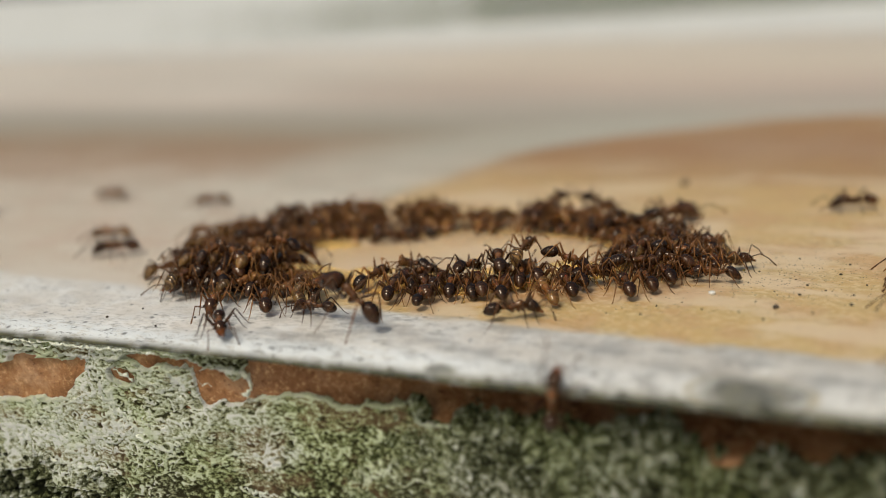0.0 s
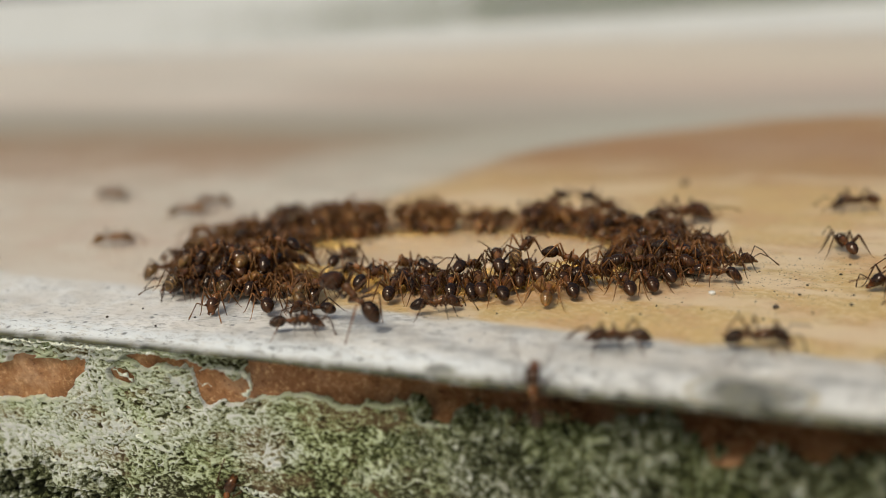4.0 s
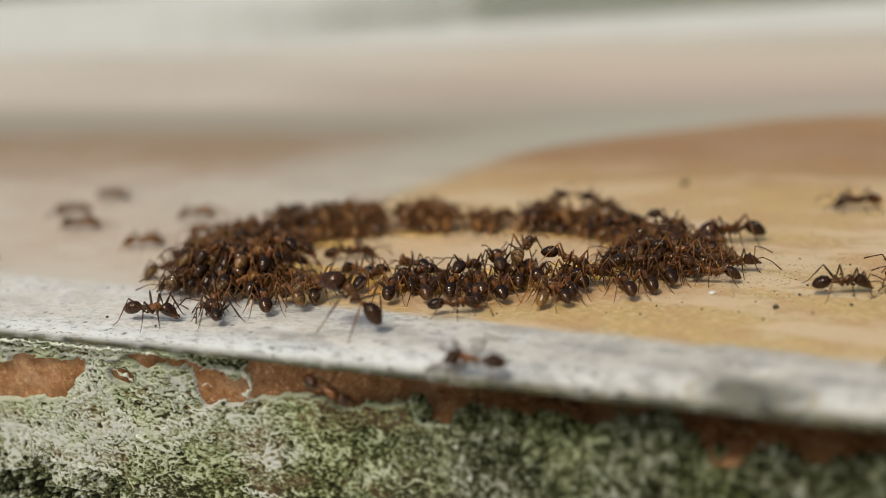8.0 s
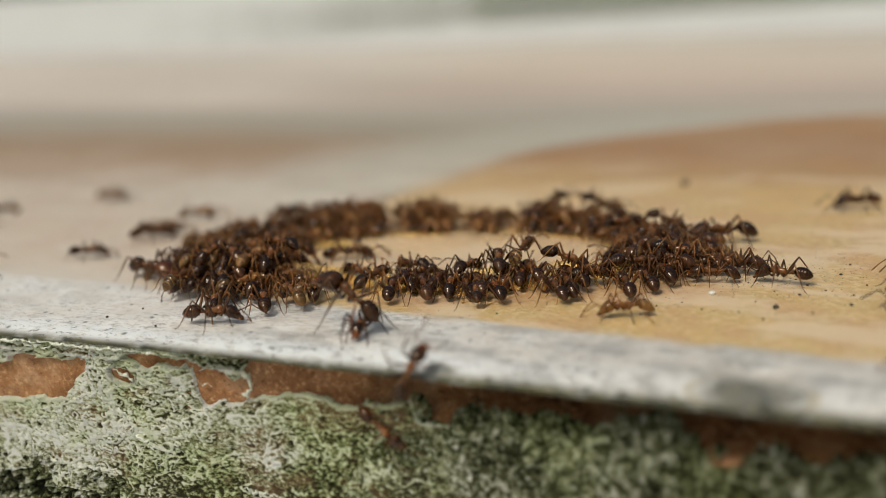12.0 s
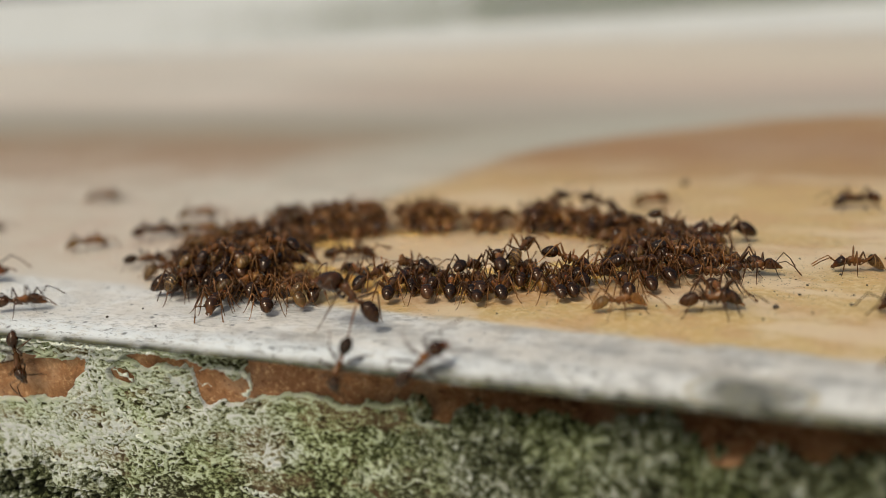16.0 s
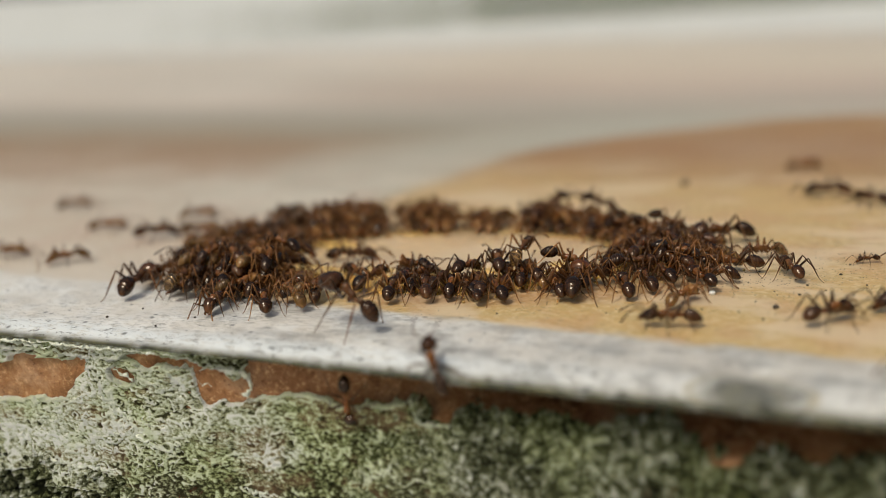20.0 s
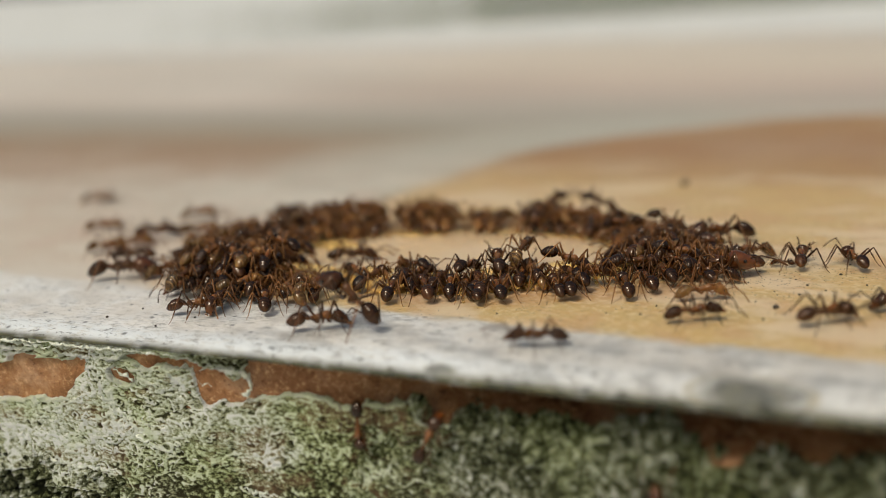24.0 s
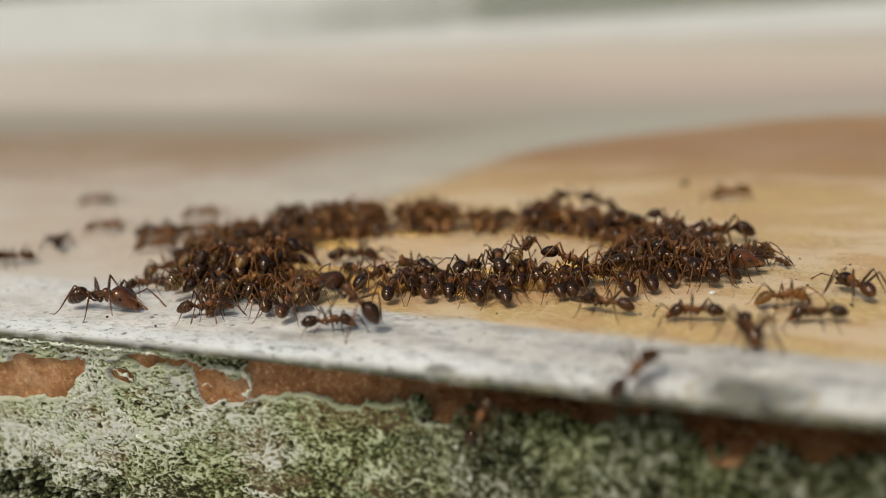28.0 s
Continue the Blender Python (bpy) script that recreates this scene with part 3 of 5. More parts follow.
def lichen_rims():
    """The pale curled rims of the lichen's plates: thin wavy strands along the lip and over the crust."""
    verts, faces, rng = [], [], random.Random(21)

    def strand(points, r, sway, place):
        path, seed = [], rng.uniform(0, 99)
        for (a, za), (b, zb) in zip(points, points[1:]):
            steps = max(2, int(math.hypot(b - a, zb - za) / 0.05))
            path += [(a + (b - a) * i / steps, za + (zb - za) * i / steps) for i in range(steps)]
        base, n = len(verts), len(path)
        for i, (u, z) in enumerate(path):
            q = Vector((u * 2.4, seed, z * 2.4))
            u += sway * (noise.noise(q) + 0.5 * noise.noise(q * 2.7))
            z += sway * (noise.noise(q + Vector((7, 0, 3))) + 0.5 * noise.noise(q * 2.7 + Vector((7, 0, 3))))
            k = r * max(0.12, 0.7 + 1.5 * noise.noise(q * 3.1) + 0.5 * noise.noise(q * 8.3)) * min(1.0, 0.2 + 4.0 * i / n, 0.2 + 4.0 * (n - 1 - i) / n)
            w = place(u, z) + 0.05 * noise.noise(q * 1.9)
            for j in range(5):
                c, d = math.cos(j * 2 * math.pi / 5), math.sin(j * 2 * math.pi / 5)
                verts.append((u * MM, (w - k * c) * MM, (z + k * d) * MM))
            if i:
                for j in range(5):
                    a, b = base + (i - 1) * 5 + j, base + (i - 1) * 5 + (j + 1) % 5
                    faces.append((a, b, b + 5, a + 5))

    def on_crust(u, z):
        return face_in(u) - crust_rise(u, z) - 0.46 * crust_bumps(u, z)[0] - 0.02

    strand([(u, -lip_depth(u) - 0.10) for u in np.arange(-26.0, -8.6, 0.5)], 0.075, 0.15, lambda u, z: -0.34)
    strand([(u, -lip_depth(u) - 0.30) for u in np.arange(-26.0, -14.6, 0.5)], 0.065, 0.26, lambda u, z: -0.16)
    for points in RIMS[2:6]:
        strand(points, 0.075, 0.22, on_crust)
    strand(RIMS[6], 0.15, 0.08, lambda u, z: face_in(u) - 0.35)
    for i in range(70):
        u, z = rng.gauss(-11.6, 2.0), rng.uniform(-6.4, -1.7)
        if crust_cover(u, z) < 0.1:
            continue
        a, points = rng.uniform(-0.9, 0.3), [(u, z)]
        for step in range(rng.randint(2, 5)):
            a += rng.uniform(-1.1, 1.1)
            u, z = u + 0.26 * math.cos(a), z + 0.18 * math.sin(a)
            points.append((u, z))
        strand(points, rng.uniform(0.03, 0.055), 0.2, lambda u, z: on_crust(u, z) + 0.035)
    ob = sheet("lichen_rim", verts, faces, RIM)
    ob.matrix_world = WALL
    tagged(ob, "pale curled rims of the crusty lichen under the tile's lip", "lichen", kind="stuff")


lichen_rims()


def wall_and_yard():
    bm = bmesh.new()
    bmesh.ops.create_cube(bm, size=1.0, matrix=Matrix.Translation((0, 0.0825, -0.237)) @ Matrix.Diagonal((4.2, 0.158, 0.446, 1)))
    bmesh.ops.bevel(bm, geom=bm.edges[:], offset=0.002, segments=2, affect="EDGES")
    w = part("garden_wall", bm, MORTAR)
    w.matrix_world = WALL
    tagged(w, "rendered grey garden wall under the coping tile", "wall", kind="structure")
    bm = bmesh.new()
    bmesh.ops.create_grid(bm, x_segments=8, y_segments=8, size=400.0, matrix=Matrix.Translation((0, 0, -0.46)))
    tagged(part("ground", bm, PAVING), "pale grey concrete yard, out of focus", "ground", kind="structure")
    bm = bmesh.new()
    rng = random.Random(4)
    for i in range(12000):
        x, y = rng.uniform(0.4, 9.0), rng.uniform(9.6, 12.0)
        if rng.random() < 0.15:
            x -= rng.uniform(0, 3)
        h, a = rng.uniform(0.06, 0.16), rng.uniform(0, 6.28)
        dx, dy = math.cos(a) * 0.02, math.sin(a) * 0.02
        lean = rng.uniform(-0.05, 0.05)
        v = [bm.verts.new((x - dx, y - dy, -0.46)), bm.verts.new((x + dx, y + dy, -0.46)), bm.verts.new((x + lean, y + lean, -0.46 + h))]
        bm.faces.new(v)
    tagged(part("grass", bm, GRASS), "dull green grass strip beyond the yard, out of focus", "grass", kind="stuff")


wall_and_yard()


def syrup_drop():
    """A thin flat pool with a rounded rim and an uneven outline."""
    bm = bmesh.new()
    rings = ((0.0, 0.16), (0.5, 0.16), (0.8, 0.155), (0.9, 0.14), (0.96, 0.10), (0.99, 0.05), (1.0, -0.01))
    n, rows = 72, []
    for r, z in rings:
        row = []
        for i in range(n):
            a = 2 * math.pi * i / n
            k = r * (1 + 0.05 * noise.noise(Vector((math.cos(a) * 1.4, math.sin(a) * 1.4, 0.3))) + 0.02 * math.sin(5 * a))
            row.append(bm.verts.new(mm(k * 9.6 * math.cos(a), k * 4.7 * math.sin(a), z)))
            if r == 0:
                break
        rows.append(row)
    for i in range(n):
        bm.faces.new((rows[0][0], rows[1][i], rows[1][(i + 1) % n]))
        for a, b in zip(rows[1:], rows[2:]):
            bm.faces.new((a[i], b[i], b[(i + 1) % n], a[(i + 1) % n]))
    bm.faces.new(list(reversed(rows[-1])))
    bmesh.ops.recalc_face_normals(bm, faces=bm.faces[:])
    ob = part("syrup_drop", bm, SYRUP)
    ob.matrix_world = pose(0.0006, 0.0552, 0, 0, 0, -13)
    ob.visible_shadow = False
    tagged(ob, "clear amber drop of syrup on the tile, ringed by ants", "drop")
    # sticky half-dried margin round the pool
    bm, rows = bmesh.new(), []
    n = 120
    for i in range(n):
        a = 2 * math.pi * i / n
        q = Vector((math.cos(a) * 2.2, math.sin(a) * 2.2, 3.0))
        inner, outer = 0.92 - 0.14 * abs(noise.noise(q)) - 0.05 * abs(noise.noise(q * 5)), 1.03 + 0.14 * abs(noise.noise(q * 1.7)) + 0.03 * noise.noise(q * 6) + 0.40 * bell(i / n, 0.74, 0.11)
        c, s = 9.6 * math.cos(a), 4.7 * math.sin(a)
        mid = (inner + outer) / 2
        rows.append([bm.verts.new(mm(c * k, s * k, z)) for k, z in ((inner, 0.165), (mid, 0.19), (outer - 0.02, 0.03), (outer, 0.004))])
    for r0, r1 in zip(rows, rows[1:] + rows[:1]):
        for k in range(3):
            bm.faces.new((r0[k], r0[k + 1], r1[k + 1], r1[k]))
    bmesh.ops.recalc_face_normals(bm, faces=bm.faces[:])
    part("margin", bm, HONEY, ob, "sticky yellow half-dried margin").visible_shadow = False
    for a, k, rx, ry in ((-1.15, 0.80, 1.5, 0.5), (-2.05, 0.80, 1.2, 0.5), (-0.62, 0.82, 1.3, 0.6), (2.75, 0.78, 1.3, 0.7), (1.9, 0.86, 1.6, 0.4), (-1.6, 0.84, 1.1, 0.4)):
        bm, rows, n = bmesh.new(), [], 24
        for r, z in ((0.35, 0.225), (0.8, 0.215), (1.0, 0.160)):
            rows.append([bm.verts.new(mm(9.6 * k * math.cos(a) + r * rx * math.cos(2 * math.pi * i / n) * (1 + 0.25 * noise.noise(Vector((i * 0.5, a, 0)))),
                                         4.7 * k * math.sin(a) + r * ry * math.sin(2 * math.pi * i / n), z)) for i in range(n)])
        bm.faces.new(rows[0])
        for r0, r1 in zip(rows, rows[1:]):
            for i in range(n):
                bm.faces.new((r0[i], r1[i], r1[(i + 1) % n], r0[(i + 1) % n]))
        bmesh.ops.recalc_face_normals(bm, faces=bm.faces[:])
        part("syrup_pool", bm, HONEY, ob, "thick golden syrup at the edge of the drop").visible_shadow = False
    bm, r = bmesh.new(), random.Random(3)
    for i in range(340):
        a = radians(r.gauss(-92, 28)) if i < 290 else r.uniform(0, 6.28)
        k = 1.0 + abs(r.gauss(0.1, 0.2))
        bmesh.ops.create_icosphere(bm, subdivisions=1, radius=r.uniform(0.05, 0.15) * MM, matrix=Matrix.Translation(mm(9.6 * k * math.cos(a), 4.7 * k * math.sin(a), 0.07)))
    part("froth", bm, HONEY, ob, "small amber bubbles of syrup along the margin")


syrup_drop()


def grain(name, label, x, y, r, material, seed, flat=0.7):
    bm = bmesh.new()
    bmesh.ops.create_icosphere(bm, subdivisions=2, radius=r * MM)
    for v in bm.verts:
        v.co *= 1 + 0.35 * noise.noise(v.co * 3 / (r * MM) + Vector((seed, 0, 0)))
        v.co.z *= flat
    ob = part(name, bm, material)
    ob.matrix_world = Matrix.Translation(mm(x, y, r * flat * 0.75))
    tagged(ob, label, "grain", "loose grains on the tile")


grain("sugar_grain", "tiny white sugar grain on the tile", 11.94, 45.76, 0.16, CRUMB, 1)
grain("grit", "tiny dark grain of grit on the tile", 14.06, 43.37, 0.13, GRIT, 2)
grain("grit", "dark crumb of grit on the tile behind the ants", 16.26, 69.35, 0.28, GRIT, 5)
for i, (x, y, r) in enumerate(((15.6, 44.9, 0.07), (16.4, 46.2, 0.06), (13.1, 42.0, 0.06), (17.2, 43.1, 0.09), (11.0, 43.8, 0.05), (18.4, 47.5, 0.07), (15.0, 48.8, 0.05), (9.2, 44.6, 0.05), (-14.5, 48.9, 0.05), (-11.6, 47.0, 0.06), (16.9, 45.3, 0.05), (17.8, 44.4, 0.06), (14.7, 45.6, 0.04), (12.4, 43.1, 0.05), (13.5, 44.4, 0.04), (18.9, 45.7, 0.05), (10.4, 44.9, 0.04),
                             (15.3, 42.4, 0.06), (16.2, 47.2, 0.04), (19.4, 49.0, 0.06), (14.0, 47.2, 0.04), (17.5, 50.5, 0.05), (8.3, 43.6, 0.05), (6.9, 44.1, 0.04), (2.2, 44.9, 0.05), (-13.2, 46.1, 0.06), (-15.9, 47.9, 0.07))):
    grain("grit", "tiny dark grain of grit on the tile", x, y, r, GRIT, 10 + i)


def sand():
    """Dust-fine grey sand, thickest on the bare glaze beside the ring."""
    r, verts, faces = random.Random(77), [], []
    for i in range(700):
        if i < 560:
            x, y = r.gauss(15.8, 2.6), r.gauss(48.6, 2.4)
        else:
            x, y = r.uniform(-16, 20), r.uniform(43, 47)
        if y + 0.2 * x < 44.6:
            continue
        k, n = r.uniform(0.012, 0.036) * MM, len(verts)
        c, turn = mm(x, y, 0.0), r.uniform(0, 1.5)
        for j in range(4):
            q = k * r.uniform(0.7, 1.5)
            verts.append((c.x + q * math.cos(turn + j * 1.571), c.y + q * math.sin(turn + j * 1.571), k * r.uniform(0.1, 0.5)))
        verts += [(c.x, c.y, k * 1.1), (c.x, c.y, -k * 0.3)]
        for j in range(4):
            faces += [(n + j, n + (j + 1) % 4, n + 4), (n + (j + 1) % 4, n + j, n + 5)]
    tagged(sheet("sand", verts, faces, SAND), "dust-fine grey sand strewn over the glazed tile", "sand", kind="stuff")


sand()

# ---- ants: built facing +x, feet on z = 0, in mm ----
def tube(bm, pts, radii, n=6):
    """A tapered tube through points."""
    rows = []
    for i, p in enumerate(pts):
        a = pts[max(0, i - 1)]
        b = pts[min(len(pts) - 1, i + 1)]
        d = (b - a).normalized()
        s = d.cross(Vector((0, 0, 1)) if abs(d.z) < 0.9 else Vector((0, 1, 0))).normalized()
        t = s.cross(d)
        rows.append([bm.verts.new(p + (s * math.cos(k * 2 * math.pi / n) + t * math.sin(k * 2 * math.pi / n)) * radii[i]) for k in range(n)])
    for r0, r1 in zip(rows, rows[1:]):
        for k in range(n):
            bm.faces.new((r0[k], r0[(k + 1) % n], r1[(k + 1) % n], r1[k]))
    bm.faces.new(list(reversed(rows[0])))
    bm.faces.new(rows[-1])


def loft(bm, spine, n=14):
    """A closed body through stations (x, z, half width, half height)."""
    rows = []
    for x, z, w, h in spine:
        rows.append([bm.verts.new(Vector((x, w * math.cos(2 * math.pi * k / n), z + h * math.sin(2 * math.pi * k / n)))) for k in range(n)])
    for r0, r1 in zip(rows, rows[1:]):
        for k in range(n):
            bm.faces.new((r0[k], r1[k], r1[(k + 1) % n], r0[(k + 1) % n]))
    bm.faces.new(rows[0])
    bm.faces.new(list(reversed(rows[-1])))


def gaster_spine(droop, r):
    """Stations of a pointed gaster of four overlapping bulging plates, from the tip to the waist."""
    out, seams = [], (0.0, 0.34, 0.57, 0.76, 1.0)
    for i in range(37):
        t = 1.0 - i / 36
        w = math.sqrt(max(0.0, 1 - (1 - t / 0.45) ** 2)) if t < 0.45 else max(0.0, 1 - ((t - 0.45) / 0.55) ** 2.3) ** 0.75
        a, b = next((a, b) for a, b in zip(seams, seams[1:]) if t <= b)
        f = (t - a) / (b - a)
        w = max(0.03, w) * (0.93 + 0.09 * math.sin(math.pi * (0.12 + 0.88 * f) * 0.85) - (0.035 if f > 0.92 and b < 1 else 0.0))
        out.append((-0.86 * t, droop * t * t, r * w, r * 0.97 * w))
    return out


def shaped(build, k):
    bm = bmesh.new()
    build(bm)
    bmesh.ops.scale(bm, vec=(k * MM,) * 3, verts=bm.verts)
    bmesh.ops.recalc_face_normals(bm, faces=bm.faces[:])
    return bm


LEGS = (("front_leg", 0.46, 1.18, 0.92), ("middle_leg", 0.28, 0.22, 1.40), ("hind_leg", 0.10, -1.10, 1.20))


def make_ant(k, head_k, gaster_mat, head_mat, label, rng, arch=(0.34, 0.80), spread=0.80, limb=AMBER_LIMB, girth=0.32, hang=(-0.48, -0.16), trunk=BODY, tall=0.0):
    """One ant, k times a 2.6 mm worker: gaster, waist, thorax, six legs and a head with eyes, jaws and two antennae."""
    ant = tagged(new("ant"), label, "ant", "ants")

    def put(name, build, material, at, parent=ant, lab="", reach=0.0):
        x, y, z = at
        ob = part(name, shaped(build, k), material, parent, lab, Matrix.Translation(mm(x * k, y * k, z * k)))
        if reach:
            ob.data.attributes.new("along", "FLOAT", "POINT").data.foreach_set("value", [v.co.x / (reach * k * MM) for v in ob.data.vertices])
        return ob

    # gaster hangs behind the waist
    droop = rng.uniform(*hang)
    put("gaster", lambda bm: loft(bm, gaster_spine(droop, girth), 16), gaster_mat, (-0.40, 0, 0.62), reach=-0.86)

    def waist(bm):
        loft(bm, [(-0.42, 0.60, 0.04, 0.04), (-0.38, 0.62, 0.11, 0.12), (-0.30, 0.61, 0.11, 0.11), (-0.25, 0.58, 0.05, 0.05), (-0.20, 0.60, 0.08, 0.12), (-0.14, 0.60, 0.07, 0.10), (-0.05, 0.56, 0.04, 0.04)], 10)

    put("waist", waist, trunk, (0, 0, 0))

    def thorax(bm):
        loft(bm, [(-0.12, 0.58, 0.05, 0.05), (-0.06, 0.58, 0.12, 0.13), (0.06, 0.61, 0.14, 0.17), (0.17, 0.62, 0.12, 0.15), (0.24, 0.64, 0.13, 0.15), (0.36, 0.68, 0.18, 0.19),
                  (0.48, 0.68, 0.185, 0.19), (0.58, 0.65, 0.13, 0.14), (0.66, 0.63, 0.07, 0.07)], 12)
        for s in (-1, 1):
            tube(bm, [Vector((-0.04, s * 0.05, 0.70)), Vector((-0.13, s * 0.07, 0.80))], [0.03, 0.008], 5)

    put("thorax", thorax, trunk, (0, 0, 0))
    hk = head_k

    def skull(bm):
        loft(bm, [(0.0, 0.0, 0.10 * hk, 0.08 * hk), (0.03 * hk, 0.02, 0.19 * hk, 0.16 * hk), (0.10 * hk, 0.03, 0.255 * hk, 0.225 * hk), (0.22 * hk, 0.03, 0.275 * hk, 0.245 * hk), (0.36 * hk, 0.01, 0.26 * hk, 0.225 * hk),
                  (0.50 * hk, -0.02, 0.215 * hk, 0.18 * hk), (0.62 * hk, -0.055, 0.15 * hk, 0.12 * hk), (0.69 * hk, -0.075, 0.07 * hk, 0.06 * hk)], 16)

    head = put("head", skull, head_mat, (0.66, 0, 0.66), reach=0.69 * hk)
    head.matrix_local = Matrix.Translation(mm(0.66 * k, 0, 0.66 * k)) @ pose(0, 0, 0, 0, rng.uniform(4, 30), rng.uniform(-10, 10))
    for s in (-1, 1):
        def eye(bm, s=s):
            bmesh.ops.create_icosphere(bm, subdivisions=1, radius=0.055 + 0.012 * hk)
        put("eye", eye, EYE_BLACK, (0.36 * hk, s * 0.262 * hk, 0.06 * hk), head)

        def jaw(bm, s=s):
            tube(bm, [Vector((0, 0, 0)), Vector((0.10 * hk, s * 0.03, -0.02)), Vector((0.19 * hk, -s * 0.07 * hk, -0.04))], [0.06 * hk, 0.055 * hk, 0.012], 6)
        put("jaw", jaw, trunk, (0.63 * hk, s * 0.09 * hk, -0.08), head)
        sp, up = rng.uniform(0.28, 0.58), rng.uniform(0.14, 0.50)
        fx, fz = rng.uniform(0.62, 1.0), rng.uniform(-0.70, -0.10)

        def antenna(bm, s=s, sp=sp, up=up, fx=fx, fz=fz):
            a = Vector((0.26, s * sp, up))
            b = a + Vector((fx * 0.5, s * 0.02, fz * 0.35))
            c = a + Vector((fx, s * 0.12, fz))
            tube(bm, [Vector((0, 0, 0)), a * 0.5, a], [0.022, 0.026, 0.030], 5)
            tube(bm, [a, b, b.lerp(c, 0.5), c.lerp(b, 0.12), c], [0.026, 0.026, 0.034, 0.040, 0.015], 5)
        put("antenna", antenna, limb, (0.50 * hk, s * 0.12 * hk, 0.10 * hk), head)
    for name, x, fx, fy in LEGS:
        for s in (-1, 1):
            jx, jy = rng.uniform(-0.15, 0.15), rng.uniform(-0.12, 0.12)
            base = Vector((x, s * 0.10, 0.50))
            foot = Vector((fx + jx, s * (fy * spread + jy), 0.012 - tall)) - base

            def leg(bm, s=s, foot=foot, lift=rng.uniform(*arch)):
                out = Vector((foot.x, foot.y, 0))
                coxa = out.normalized() * 0.14 + Vector((0, 0, -0.08))
                knee = out * 0.50 + Vector((0, 0, lift))
                heel = out * 0.84 + Vector((0, 0, foot.z * 0.62))
                tube(bm, [Vector((0, 0, 0)), coxa], [0.075, 0.05], 6)
                tube(bm, [coxa, coxa.lerp(knee, 0.35), coxa.lerp(knee, 0.75), knee], [0.028, 0.060, 0.052, 0.028], 6)
                tube(bm, [knee, knee.lerp(heel, 0.4), heel], [0.026, 0.040, 0.018], 6)
                tube(bm, [heel, heel.lerp(foot, 0.5) + Vector((0, 0, -0.03)), foot], [0.020, 0.017, 0.012], 5)
            put(name, leg, limb, tuple(base))
    return ant


rng = random.Random(7)
FEED = "red-brown ant with a glossy dark gaster, feeding at the syrup"
ROAM = "red-brown ant with a glossy dark gaster, walking over the tile"
MODELS = [make_ant(0.90 + 0.035 * i, 1.12, RUSSET_GASTER if i == 3 else GASTER, RUSSET_HEAD if i > 1 else HEAD, FEED, rng, limb=LIMB if i % 2 else AMBER_LIMB) for i in range(4)]
WALKERS = [make_ant(0.90 + 0.05 * i, 1.12, RUSSET_GASTER if i % 2 else GASTER, RUSSET_HEAD if i % 2 else HEAD, ROAM, rng, (0.42, 0.66), 1.0, LIMB, 0.30, (-0.34, -0.08)) for i in range(4)]
BROWNS = [make_ant(0.90 + 0.04 * i, 1.12, BROWN_GASTER, AMBER_HEAD, "red-brown ant with a brown gaster, feeding at the syrup", rng, trunk=AMBER_BODY) for i in range(3)]
PALES = [make_ant(0.92 + 0.06 * i, 1.0, PALE_GASTER, HEAD, "red-brown ant with a swollen amber gaster full of syrup", rng, girth=0.355) for i in range(2)]
AMBERS = [make_ant(0.92 + 0.05 * i, 1.12, BROWN_GASTER, AMBER_HEAD, "amber-brown ant with a brown gaster, walking over the tile", rng, (0.42, 0.66), 1.0, girth=0.30, hang=(-0.34, -0.08), trunk=AMBER_BODY) for i in range(2)]
MAJORS = [make_ant(1.32, 1.5, GASTER, RED_HEAD, "large big-headed soldier ant, red-brown with a black gaster", rng, (0.40, 0.62), 0.95, LIMB, 0.31, (-0.34, -0.12)) for i in range(2)]
GUARD = make_ant(1.32, 1.5, GASTER, HEAD, "large big-headed dark soldier ant standing guard beside the syrup", rng, (0.40, 0.62), 0.95, LIMB, 0.31, (-0.34, -0.12), tall=0.62)
used = set()


def ant_like(model, m, label=""):
    """The model itself the first time, copies after that."""
    if model.name in used:
        ob = copy_thing(model, m)
    else:
        ob = model
        ob.matrix_basis = m
        used.add(model.name)
    return tagged(ob, label) if label else ob


def stand(x, y, z, h, tilt=0.0, lean=0.0):
    """Pose of an ant on the tile: mm, heading in degrees (0 along x, 90 away), nose-up tilt, sideways lean."""
    return Matrix.Translation(mm(x, y, z)) @ pose(0, 0, 0, 0, 0, h) @ pose(0, 0, 0, lean, -tilt, 0)


resting = []


def crowd(label, rows, seed):
    r = random.Random(seed)
    for x, y, z, h in rows:
        c = r.random() - (0.35 if y > 53.5 else -0.15)
        m = r.choice(MODELS if c > 0.45 else BROWNS if c > -0.3 else PALES)
        home = stand(x, y, z, h + r.uniform(-8, 8), r.uniform(-6, 6) - (4 if z > 0.3 else 0), r.uniform(-6, 6))
        resting.append((ant_like(m, home), home))


def sitting(models, rows):
    r = random.Random(len(rows))
    for x, y, z, h, tilt in rows:
        home = stand(x, y, z, h, tilt)
        resting.append((ant_like(r.choice(models), home), home))


# ---- the ring of feeding ants ----
DROP_C, DROP_A, DROP_B, DROP_R = (0.6, 55.2), 9.6, 4.7, radians(-13)


def rim(a, out):
    """Place on the drop's rim at angle a, pushed outward by mm, and the heading inward."""
    ex, ey = DROP_A * math.cos(a), DROP_B * math.sin(a)
    nx, ny = math.cos(a) / DROP_A, math.sin(a) / DROP_B
    k = math.hypot(nx, ny)
    ex, ey, nx, ny = ex + out * nx / k, ey + out * ny / k, nx / k, ny / k
    c, s = math.cos(DROP_R), math.sin(DROP_R)
    return DROP_C[0] + c * ex - s * ey, DROP_C[1] + s * ex + c * ey, math.degrees(math.atan2(-(s * nx + c * ny), -(c * nx - s * ny)))


